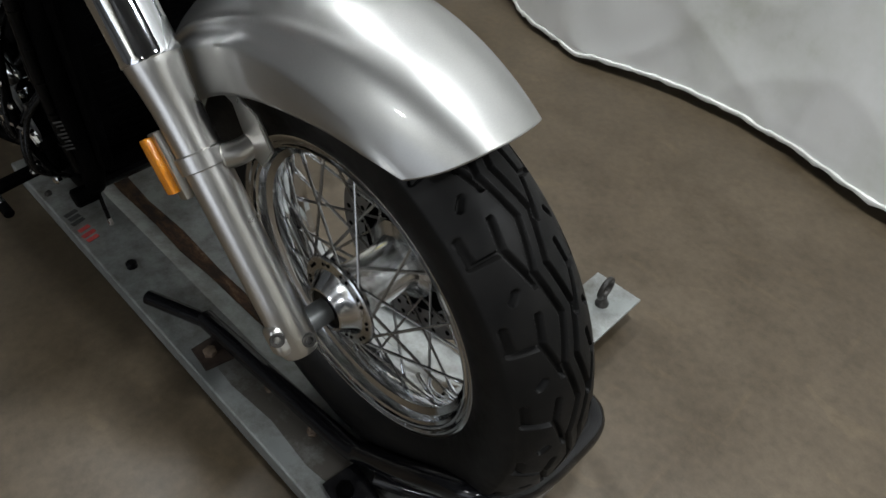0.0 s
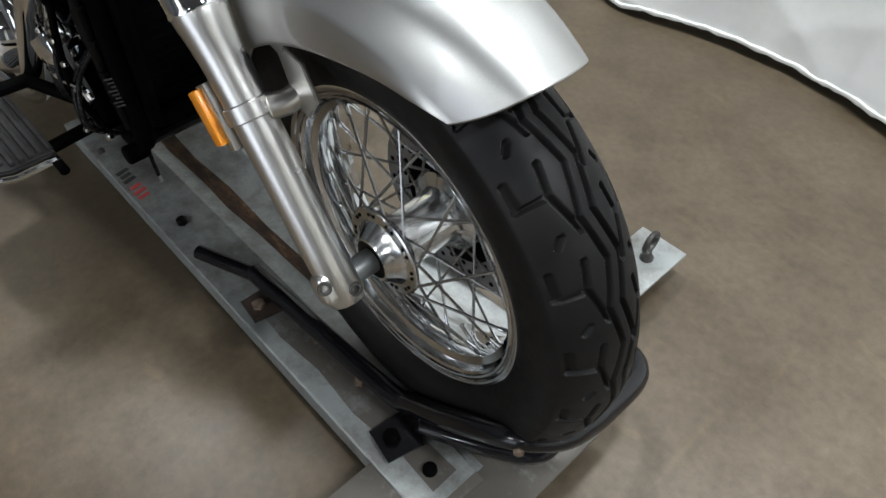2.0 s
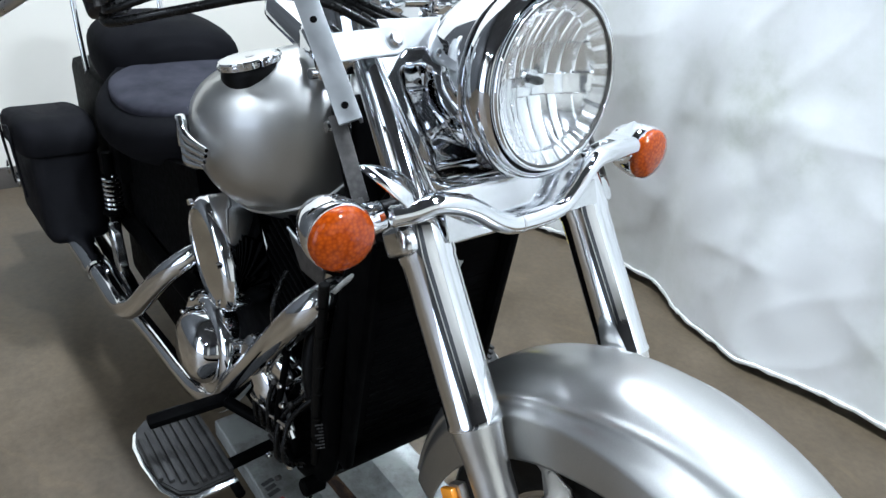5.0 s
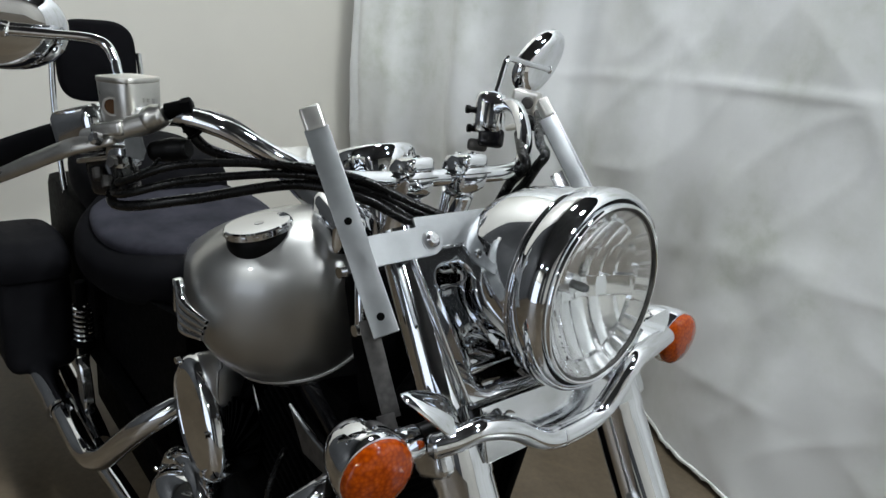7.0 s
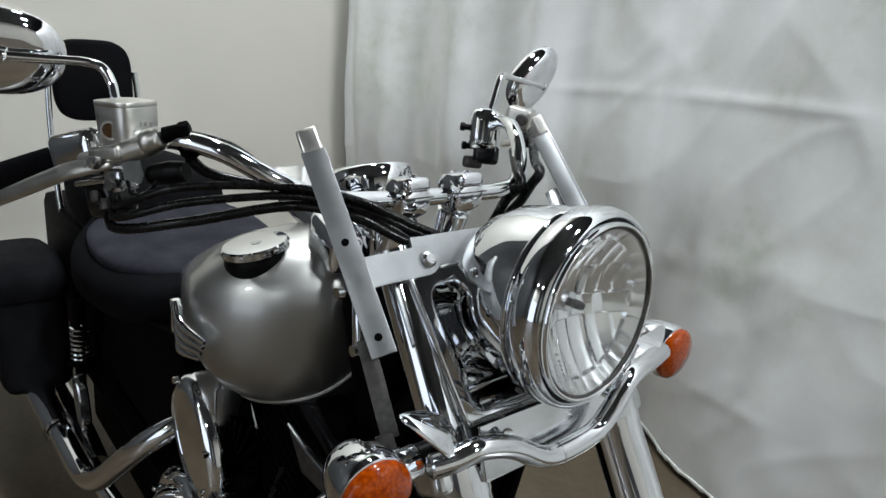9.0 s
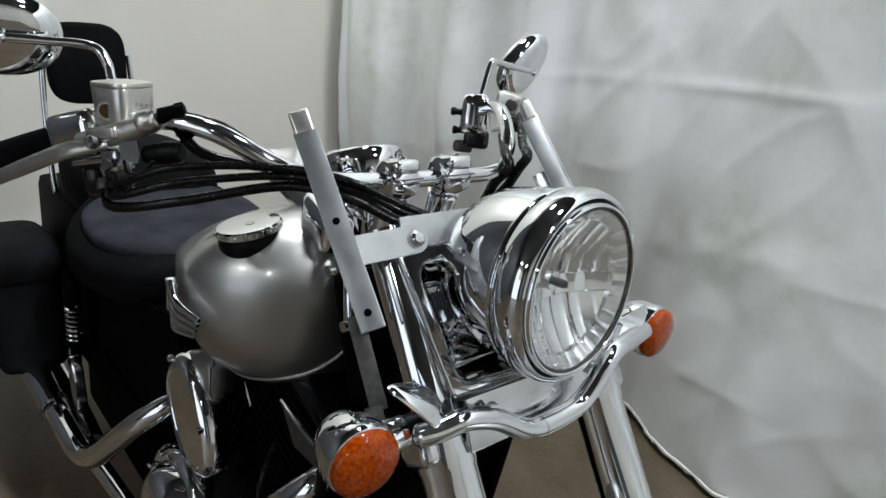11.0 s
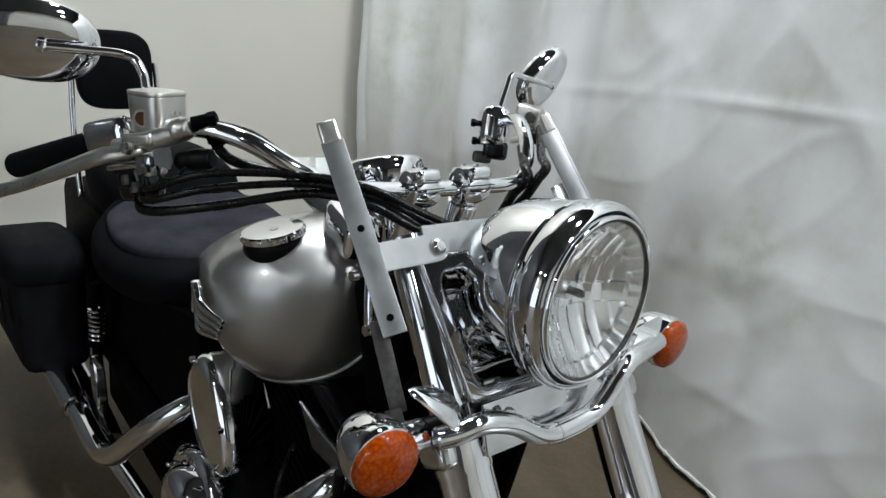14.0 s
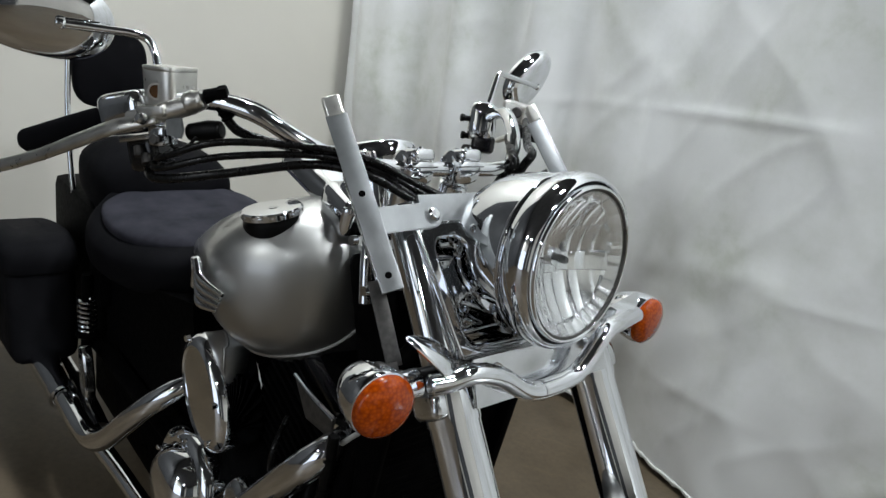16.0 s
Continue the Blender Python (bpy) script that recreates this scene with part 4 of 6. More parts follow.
part("reservoir", rings([[RES @ Vector((k * px, k * py, z)) for px, py in oval(0.0275, 0.0275, 48, 4.4)] for z, k in ((-0.030, 0.45), (-0.028, 0.62), (-0.022, 0.80), (-0.018, 0.93), (-0.014, 0.955), (0.024, 1.0), (0.0255, 0.985), (0.0255, 0.9))], True), ALLOY, right, "satin alloy brake fluid reservoir")
part("reservoir_lid", rings([[RES @ Vector((k * px, k * py, z)) for px, py in oval(0.0280, 0.0280, 48, 4.4)] for z, k in ((0.0258, 0.98), (0.0266, 1.0), (0.0305, 1.0), (0.0315, 0.98))], True), ALLOY, right, "flat reservoir lid")
part("sight_glass", join(lathe([(0, 0), (0, 0.0085), (0.002, 0.0085), (0.002, 0)], (-0.6995, -0.3585, 1.151), (0.8, -0.60, -0.05), 20)), DARK_GLASS, right, "round brown sight glass")
part("sight_ring", lathe_ring([(0, 0.0085), (0, 0.0115), (0.0032, 0.0108), (0.0032, 0.0085)], (-0.6995, -0.3585, 1.151), (0.8, -0.60, -0.05), 24), ALLOY, right)
for k in range(5):
    part("embossed_mark", rbox((0.0036, 0.0046 if k % 2 else 0.0052, 0.0012), axes((-0.6905 + 0.0024 * k, -0.3405 + 0.0052 * k, 1.160), (0.42, 0.9, 0), (0, 0, 1)), 0.0004), ALLOY, right, "raised cast mark too small to read")
part("embossed_mark", rbox((0.010, 0.0024, 0.0012), axes((-0.6900, -0.3375, 1.153), (0.42, 0.9, 0), (0, 0, 1)), 0.0004), ALLOY, right, "raised cast mark too small to read")
part("master_cylinder", tube([(-0.730, -0.382, 1.110), (-0.690, -0.358, 1.124), (-0.655, -0.332, 1.142), (-0.640, -0.320, 1.152)], [0.010, 0.0125, 0.0125, 0.0105], 18), ALLOY, right, "cast alloy master cylinder")
part("cylinder_boss", lathe([(-0.010, 0.0), (-0.010, 0.0125), (-0.006, 0.0145), (0.004, 0.0145), (0.008, 0.0120), (0.014, 0.0112), (0.014, 0.0)], (-0.651, -0.329, 1.147), (0.55, 0.60, 0.45), 20), ALLOY, right, "turned hose boss")
part("hose_banjo", join(lathe([(0, 0), (0, 0.0092), (0.018, 0.0092), (0.018, 0)], (-0.641, -0.319, 1.155), (0.50, 0.80, 0.30), 20), lathe([(0.018, 0), (0.018, 0.0105), (0.028, 0.0105), (0.029, 0.009), (0.029, 0)], (-0.641, -0.319, 1.155), (0.50, 0.80, 0.30), 6)), BLACK_SATIN, right, "black banjo bolt")
part("hose_ferrule", join(tube([(-0.633, -0.306, 1.158), (-0.630, -0.302, 1.146), (-0.626, -0.293, 1.130)], [0.0070, 0.0080, 0.0070], 12), *[lathe_ring([(-0.0015, 0.0072), (-0.0015, 0.0090), (0.0015, 0.0090), (0.0015, 0.0072)], (-0.6300 + 0.0018 * k, -0.302 + 0.004 * k, 1.146 - 0.007 * k), (0.2, 0.45, -0.8), 12) for k in range(3)]), BLACK_SATIN, right, "ribbed black hose end")
part("lever", tube([(-0.682, -0.362, 1.118), (-0.705, -0.380, 1.109), (-0.735, -0.400, 1.097), (-0.80, -0.432, 1.064), (-0.87, -0.462, 1.030), (-0.95, -0.500, 0.996)], [0.0075, 0.0105, 0.0135, 0.0135, 0.012, 0.013], 18, 6, flat=0.62), ALLOY, right, "cast alloy brake lever")
part("lever_pivot", join(rbox((0.046, 0.026, 0.016), axes((-0.692, -0.361, 1.127), (0.86, 0.47, 0.22), (-0.45, 0.9, 0)), 0.005, 3)), ALLOY, right, "lever pivot block")
part("pivot_bolt", lathe([(0, 0), (0, 0.0075), (0.007, 0.0075), (0.010, 0.005), (0.010, 0)], (-0.690, -0.377, 1.116), (0.25, -0.85, 0.30), 14), CHROME_WORN, right, "bright pivot bolt")
part("pivot_nut", lathe([(0, 0), (0, 0.0065), (0.006, 0.0065), (0.006, 0)], (-0.676, -0.366, 1.093), (0.4, -0.8, 0.2), 6), DARK_STEEL, right, "dark pivot nut")
part("switch_bracket", plate([(-0.013, -0.010), (0.010, -0.014), (0.015, -0.004), (0.012, 0.012), (-0.013, 0.010)], 0.004, axes((-0.662, -0.348, 1.112), (0.86, 0.47, 0.15), (-0.1, 0, 1)), 0.001), GREY_SLEEVE, right, "bent switch bracket")
part("brake_switch", tube([(-0.662, -0.330, 1.106), (-0.642, -0.312, 1.112), (-0.628, -0.300, 1.116)], [0.011, 0.014, 0.012], 14), PLASTIC, right, "small black brake switch")
part("switch_wire", tube([(-0.668, -0.352, 1.100), (-0.655, -0.352, 1.088), (-0.645, -0.340, 1.090), (-0.640, -0.328, 1.104)], 0.0022, 8), CABLE, right, "thin black switch wire")
part("cable_adjuster", join(*[lathe([(0, 0), (0, 0.0072), (0.013, 0.0066), (0.013, 0)], (-0.722 + 0.008 * k, -0.372 + 0.007 * k, 1.074 - 0.008 * k), (0.5, -0.1, -0.75), 8) for k in range(2)]), DARK_STEEL, right, "dark throttle cable adjusters")
part("lower_clamp", rbox((0.026, 0.030, 0.026), axes((-0.690, -0.352, 1.096), (0.9, 0.45, 0.1), (-0.45, 0.9, 0)), 0.006), CHROME_WORN, right, "plated lower clamp")

# mirrors
for side in (-1, 1):
    mir = new("mirror")
    mir.parent = bike
    y = side
    if side < 0:
        foot, bend, ball = Vector((-0.776, -0.328, 1.160)), Vector((-0.812, -0.328, 1.212)), Vector((-0.842, -0.436, 1.214))
        hm, long, tall = axes(ball + Vector((-0.040, -0.020, 0.004)), (-0.25, -0.95, 0.05), (0.12, 0, 1)), 0.096, 0.053
        part("stem_foot", lathe([(-0.004, 0.0), (-0.004, 0.0095), (0.004, 0.0105), (0.008, 0.0085), (0.016, 0.0068), (0.016, 0.0)], foot, (-0.3, 0, 0.9), 8), CHROME, mir, "chrome lock nut")
    else:
        foot, bend, ball = Vector((-0.786, 0.312, 1.136)), Vector((-0.800, 0.345, 1.215)), Vector((-0.802, 0.468, 1.195))
        hm, long, tall = axes((-0.822, 0.455, 1.210), (0.03, 0.66, 0.75), (0.03, -0.75, 0.66)), 0.072, 0.043
    knee = (ball - bend).normalized()
    rise = (bend - foot).normalized()
    turn = 0.026 if side < 0 else 0.012
    part("stem", tube([foot, foot + (bend - foot) * 0.35, bend - rise * turn, bend - rise * turn * 0.25 + knee * turn * 0.25, bend + knee * turn, bend + (ball - bend) * 0.6, ball], 0.0058, 14, 8), CHROME, mir, "bent chrome mirror stem")
    shell = []
    for depth, k in ((-0.022, 0.02), (-0.0218, 0.30), (-0.0205, 0.60), (-0.018, 0.78), (-0.012, 0.91), (-0.003, 0.985), (0.006, 1.0), (0.009, 0.985)):
        shell.append([hm @ Vector((k * px, k * py * (1 - 0.16 * px / long), -y * depth)) for px, py in oval(long, tall, 56, 2.2)])
    part("head", rings(shell, True), CHROME, mir, "chrome teardrop mirror shell", sharp=60)
    part("glass", rings([[hm @ Vector((k * px, k * py * (1 - 0.16 * px / long), -d * y)) for px, py in oval(long, tall, 56, 2.2)] for d, k in ((0.0092, 0.93), (0.0102, 0.92))], True), MIRROR, mir, "mirror glass")
    part("ball", lathe([(-0.009, 0.0), (-0.006, 0.006), (0.0, 0.008), (0.006, 0.006), (0.009, 0.0)], ball, (1, 0, 0), 20), CHROME, mir)

left = new("clutch_control")
left.parent = bike
part("grip", tube([(-0.795, 0.327, 1.116), (-0.845, 0.372, 1.100), (-0.912, 0.437, 1.081)], 0.018, 20), VINYL, left, "black rubber grip")
LA = (-0.72, 0.66, -0.2)
part("switch_housing", rbox((0.062, 0.056, 0.078), axes((-0.770, 0.292, 1.120), LA, (0.66, 0.72, 0)), 0.024, 5), CHROME, left, "rounded chrome switch housing")
part("housing_lower", rbox((0.050, 0.046, 0.034), axes((-0.758, 0.290, 1.078), LA, (0.66, 0.72, 0)), 0.010, 3), BLACK_PAINT, left, "black lower switch housing")
part("housing_cap", rbox((0.036, 0.036, 0.022), axes((-0.775, 0.275, 1.062), LA, (0.66, 0.72, 0)), 0.008, 3), DARK_STEEL, left, "dark grey housing foot")
for dz, dy in ((0.012, -0.030), (-0.022, -0.022)):
    part("switch_button", lathe([(-0.012, 0.0), (-0.012, 0.0055), (0.004, 0.0055), (0.0045, 0.0075), (0.011, 0.0075), (0.012, 0.006), (0.012, 0.0)], (-0.785, 0.292 + dy, 1.112 + dz), (-0.5, -0.85, 0.05), 14), PLASTIC, left, "black switch button")
part("lever_perch", rbox((0.046, 0.038, 0.036), axes((-0.712, 0.318, 1.152), (0.85, 0.45, -0.12), (-0.45, 0.85, 0)), 0.007, 3), ALLOY, left, "alloy clutch lever perch")
part("perch_bolt", lathe([(-0.006, 0), (-0.006, 0.0105), (0.008, 0.0105), (0.010, 0.008), (0.010, 0)], (-0.694, 0.303, 1.152), (0.7, -0.7, 0.1), 14), DARK_STEEL, left, "dark pivot bolt")
part("cable_boot", tube([(-0.705, 0.300, 1.122), (-0.680, 0.322, 1.116), (-0.660, 0.338, 1.110)], [0.013, 0.012, 0.010], 14), PLASTIC, left, "black rubber cable boot")
part("lever", tube([(-0.700, 0.330, 1.138), (-0.735, 0.372, 1.118), (-0.80, 0.420, 1.092), (-0.91, 0.490, 1.060)], [0.009, 0.011, 0.010, 0.011], 14, 6, flat=0.65), ALLOY, left, "cast alloy clutch lever")
part("lever_tab", rbox((0.022, 0.018, 0.030), axes((-0.706, 0.318, 1.098), (0.7, -0.7, 0.1), (0.7, 0.7, 0)), 0.006, 3), ALLOY, left, "cast tab of the clutch lever")


def cable(*pts, r=0.0048, label="black sheathed control cable", name="cable"):
    part(name, tube(pts, r, 10, 8), CABLE, bike, label)


cable((-0.712, -0.352, 1.060), (-0.66, -0.362, 1.074), (-0.60, -0.315, 1.106), (-0.545, -0.215, 1.112), (-0.490, -0.165, 1.108), (-0.455, -0.115, 1.086), (-0.425, -0.055, 1.055), (-0.43, -0.03, 1.00))
cable((-0.720, -0.356, 1.055), (-0.66, -0.365, 1.060), (-0.60, -0.31, 1.088), (-0.545, -0.215, 1.102), (-0.490, -0.160, 1.098), (-0.452, -0.11, 1.076), (-0.425, -0.045, 1.045), (-0.43, -0.03, 0.99))
cable((-0.728, -0.358, 1.048), (-0.67, -0.365, 1.044), (-0.60, -0.31, 1.066), (-0.545, -0.215, 1.090), (-0.490, -0.165, 1.088), (-0.455, -0.12, 1.066), (-0.425, -0.05, 1.035), (-0.43, -0.03, 0.98), r=0.006)
cable((-0.627, -0.295, 1.130), (-0.618, -0.280, 1.116), (-0.595, -0.248, 1.108), (-0.560, -0.20, 1.104), (-0.50, -0.165, 1.098), (-0.46, -0.12, 1.072), (-0.43, -0.06, 1.03), r=0.0065, label="black brake hose", name="brake_hose")
cable((-0.632, -0.303, 1.160), (-0.600, -0.264, 1.152), (-0.572, -0.225, 1.125), (-0.545, -0.17, 1.100), (-0.52, -0.13, 1.08), r=0.0040)
cable((-0.640, 0.275, 1.145), (-0.565, 0.205, 1.118), (-0.515, 0.165, 1.112), (-0.523, 0.16, 1.092), (-0.540, 0.16, 1.062), (-0.558, 0.155, 1.031), (-0.56, 0.12, 0.96), r=0.0075)
cable((-0.610, 0.205, 1.120), (-0.560, 0.165, 1.105), (-0.535, 0.150, 1.090), (-0.559, 0.15, 1.061), (-0.575, 0.15, 1.029), (-0.57, 0.10, 0.96), r=0.0080)



# fuel tank and console
def section_loft(rows, n=48, power=2.4, crown=2.4):
    """rows: x, top, bottom, half width; crown squares the upper half."""
    loops = []
    for x, top, bottom, half in rows:
        zc = bottom + (top - bottom) * 0.56
        loop = []
        for (py, pz), (wy, wz) in zip(oval(1, 1, n, power), oval(1, 1, n, crown)):
            py, pz = (wy, wz) if pz > 0 else (py, pz)
            loop.append((x, py * half, zc + (pz * (top - zc) if pz > 0 else pz * (zc - bottom))))
        loops.append(loop)
    return rings(loops, True)


def smooth_rows(rows, k=5):
    return [tuple(v) for v in [list(a.to_tuple()) + [b.x] for a, b in zip(catmull([r[:3] for r in rows], k), catmull([(r[3], 0, 0) for r in rows], k))]]


tank = new("fuel_tank")
tank.parent = bike
TANK = smooth_rows([(-0.628, 0.870, 0.815, 0.03), (-0.633, 0.915, 0.765, 0.085), (-0.650, 0.950, 0.728, 0.138), (-0.685, 0.974, 0.700, 0.186), (-0.74, 0.985, 0.676, 0.223), (-0.80, 0.977, 0.670, 0.234), (-0.90, 0.942, 0.682, 0.212), (-1.03, 0.880, 0.700, 0.165),
                                        (-1.15, 0.815, 0.705, 0.120), (-1.22, 0.77, 0.72, 0.07)])
part("shell", section_loft(TANK, 56, 2.25, 2.6), SILVER, tank, "rounded silver metallic fuel tank", sharp=70)
for side in (-1, 1):
    seam = []
    for x, top_z, low_z, half in TANK[4:-6]:
        mid = low_z + (top_z - low_z) * 0.56
        seam.append((x, side * half * 0.700, mid - (mid - low_z) * 0.760))
    part("seam", tube(seam, 0.0036, 8, 2), SILVER, tank, "silver pinched seam under the tank")
CN = Vector((-0.110, -0.200, 1.0)).normalized()
CAP = Vector((-0.7553, -0.1575, 0.978)) - 0.0190 * CN
part("filler_cap", lathe([(0.0, 0.0), (0.0, 0.0465), (0.0015, 0.0490), (0.0105, 0.0490), (0.0130, 0.0470), (0.0137, 0.044), (0.0137, 0.0)], CAP, CN, 56), CHROME, tank, "round chrome filler cap")
part("cap_gasket", lathe([(-0.03, 0.0), (-0.03, 0.0490), (-0.009, 0.0490), (-0.005, 0.0480), (0.0, 0.0455), (0.0005, 0.0)], CAP, CN, 56), PLASTIC, tank, "black ring below the filler cap")
for k in range(18):
    a = 2 * math.pi * k / 18
    part("grip_notch", rbox((0.004, 0.008, 0.006), Matrix.Translation(CAP) @ CN.to_track_quat("Z", "Y").to_matrix().to_4x4() @ pose(0.0482 * math.cos(a), 0.0482 * math.sin(a), 0.0055, 0, 0, math.degrees(a)), 0.0012), CHROME_WORN, tank, "notch round the cap")
part("cap_lock", lathe([(0.0134, 0.0), (0.0134, 0.008), (0.0150, 0.007), (0.0150, 0.0)], CAP + Vector((0.006, 0, 0)), CN, 20), CHROME_WORN, tank, "small keyhole cover")
em = Vector((-0.775, -0.2435, 0.835))
for k in range(4):
    part("emblem", tube([em + Vector((-0.045 + 0.004 * k, -0.006, 0.035 - 0.017 * k)), em + Vector((-0.01, -0.010, 0.015 - 0.014 * k)), em + Vector((0.045 - 0.006 * k, 0.002, 0.006 - 0.011 * k))], [0.006, 0.0075, 0.004], 10), CHROME, tank, "winged chrome tank emblem")
part("emblem_head", rbox((0.026, 0.016, 0.050), pose(em.x - 0.048, em.y - 0.004, em.z + 0.012, 0, 12, -10), 0.006, 3), CHROME, tank, "chrome emblem head")
part("speedometer", lathe([(-0.12, 0.0), (-0.12, 0.050), (-0.08, 0.058), (-0.03, 0.0620), (-0.008, 0.0635), (0.003, 0.0622), (0.009, 0.0585), (0.0115, 0.0535), (0.010, 0.049), (0.006, 0.047), (0.006, 0.0)], (-0.706, 0.004, 1.074), (-0.35, 0, 0.94), 56), CHROME, bike, "chrome speedometer cup on the tank")
part("console", rbox((0.26, 0.115, 0.05), pose(-0.80, 0, 0.990, 0, 14, 0), 0.02, 4), CHROME, bike, "chrome tank console")
part("console_side", rbox((0.10, 0.05, 0.060), pose(-0.668, -0.075, 0.990, 0, 12, -8), 0.018, 4), CHROME, bike, "chrome cover in front of the tank")
# Black block added to fill the dark gap and hide the tank's nose
part("steering_dark_fill", rbox((0.075, 0.175, 0.20), pose(-0.568, 0, 0.845, 0, -20, 0), 0.02, 3), BLACK_SATIN, bike, "black fill block added behind the steering head")
part("coil_bracket", plate([(-0.062, 0.027), (0.062, 0.012), (0.052, -0.025), (-0.018, -0.028)], 0.004, axes((-0.582, -0.152, 0.700), (1, 0, 0), (0, 0, 1)), 0.001), DARK_STEEL, bike, "dull bracket below the tank")
part("bracket_edge", tube([(-0.644, -0.153, 0.727), (-0.584, -0.156, 0.720), (-0.522, -0.153, 0.712)], [0.003, 0.0035, 0.005], 8), CHROME, bike, "bright bracket edge")
part("pale_strip", tube([(-0.525, -0.150, 0.655), (-0.482, -0.143, 0.705), (-0.440, -0.128, 0.750)], 0.0042, 8), WHITE_PAPER, bike, "pale plastic edge strip")
part("steering_head", tube([(-0.55, 0, 0.99), (-0.40, 0, 0.78)], 0.040, 24), BLACK_PAINT, bike, "black steering head")
for side in (-1, 1):
    part("tank_front_trim", tube([(-0.585, side * 0.085, 0.995), (-0.560, side * 0.100, 0.94), (-0.545, side * 0.105, 0.88)], 0.010, 12), CHROME, bike, "chrome trim at the tank's front")

# seats, sissy bar, rear
seat = new("rider_seat")
seat.parent = bike
part("cushion", section_loft(smooth_rows([(-1.12, 0.755, 0.66, 0.10), (-1.18, 0.757, 0.64, 0.155), (-1.30, 0.750, 0.60, 0.222), (-1.45, 0.756, 0.59, 0.248), (-1.56, 0.780, 0.60, 0.225), (-1.62, 0.82, 0.64, 0.16)]), 48, 3.0), VINYL, seat, "padded black vinyl rider seat", sharp=70)
part("top_panel", section_loft(smooth_rows([(-1.20, 0.758, 0.72, 0.07), (-1.25, 0.764, 0.71, 0.135), (-1.34, 0.766, 0.70, 0.195), (-1.45, 0.772, 0.70, 0.212), (-1.55, 0.785, 0.72, 0.19), (-1.60, 0.795, 0.75, 0.11)]), 48, 3.0), VINYL_GREY, seat, "dark grey seat top panel", sharp=70)
part("passenger_seat", section_loft(smooth_rows([(-1.56, 0.82, 0.70, 0.09), (-1.60, 0.862, 0.66, 0.158), (-1.72, 0.875, 0.66, 0.178), (-1.86, 0.872, 0.68, 0.17), (-1.96, 0.85, 0.70, 0.13)]), 40, 3.2), VINYL, bike, "black vinyl passenger seat", sharp=70)
back = new("backrest")
back.parent = bike
part("pad", rings([[axes((-2.02 - 0.05 * d, -0.045, 1.035), (0, 1, 0), (-0.12, 0, 1)) @ Vector((k * px, k * py, 0)) for px, py in oval(0.102, 0.110, 40, 3.8)] for d, k in ((-0.6, 0.9), (-0.5, 0.98), (0, 1.0), (0.5, 0.97), (0.6, 0.88))], True), VINYL, back, "black vinyl backrest pad", sharp=60)
for side in (-1, 1):
    part("sissy_bar", tube([(-1.90, -0.045 + side * 0.118, 0.60), (-1.97, -0.045 + side * 0.118, 0.75), (-2.00, -0.045 + side * 0.118, 0.93), (-2.015, -0.045 + side * 0.112, 1.06)], 0.008), CHROME, back, "chrome sissy bar")
part("rear_fender", section_loft(smooth_rows([(-1.55, 0.70, 0.50, 0.10), (-1.75, 0.72, 0.50, 0.11), (-2.0, 0.68, 0.45, 0.11), (-2.25, 0.52, 0.35, 0.10), (-2.36, 0.40, 0.32, 0.09)])), SILVER, bike, "silver rear fender")
rear = new("rear_wheel")
rear.parent = bike
part("tyre", lathe_ring([(0.05, 0.21), (0.075, 0.25), (0.08, 0.28), (0.06, 0.31), (0.0, 0.325), (-0.06, 0.31), (-0.08, 0.28), (-0.075, 0.25), (-0.05, 0.21)], (-1.645, 0, 0.347), (0, 1, 0), 64), RUBBER, rear, "black rear tyre")
part("rim", lathe_ring([(0.05, 0.215), (0.05, 0.19), (-0.05, 0.19), (-0.05, 0.215), (-0.04, 0.2), (0.04, 0.2)], (-1.645, 0, 0.347), (0, 1, 0), 64), CHROME, rear)
part("hub", lathe([(-0.10, 0), (-0.10, 0.03), (-0.05, 0.06), (0.05, 0.06), (0.1, 0.03), (0.1, 0)], (-1.645, 0, 0.347), (0, 1, 0), 32), CHROME_WORN, rear)
bag = new("saddlebag")
bag.parent = bike
BAG_X = -1.955
part("body", rbox((0.46, 0.165, 0.30), pose(BAG_X, -0.292, 0.468, 0, 2, 0), 0.045, 4), LEATHER, bag, "black leather saddlebag body")
part("lid", rings([[(BAG_X + 0.2445 * k * px, -0.294 + 0.102 * k * py, z + 0.012 * (1 - px * px)) for px, py in oval(1, 1, 48, 5)] for z, k in ((0.560, 0.97), (0.566, 1.0), (0.61, 1.0), (0.632, 0.97), (0.648, 0.88), (0.656, 0.70), (0.658, 0.4))], True), LEATHER, bag, "overhanging rounded leather lid", sharp=60)
for x in (BAG_X - 0.115, BAG_X + 0.105):
    part("strap", rbox((0.035, 0.006, 0.20), pose(x, -0.398, 0.54, 3, 0, 0), 0.002), LEATHER, bag, "leather closing strap")
    part("buckle", lathe_ring([(-0.002, 0.014), (-0.002, 0.022), (0.003, 0.022), (0.003, 0.014)], (x, -0.404, 0.49), (0, -1, 0), 24), CHROME, bag, "chrome buckle")
shock = new("rear_shock")
shock.parent = bike
part("spring", tube([(-1.60 + 0.021 * math.cos(2 * math.pi * k / 12), -0.215 + 0.021 * math.sin(2 * math.pi * k / 12), 0.50 - 0.0135 * k / 12) for k in range(12 * 8)], 0.0042, 8, 1, straight=True), CHROME, shock, "chrome coil spring")
part("damper", tube([(-1.60, -0.215, 0.56), (-1.62, -0.215, 0.30)], 0.013), BLACK_SATIN, shock)
part("spring_seat", tube([(-1.602, -0.215, 0.400), (-1.602, -0.215, 0.385)], 0.030, 24), BLACK_SATIN, shock)
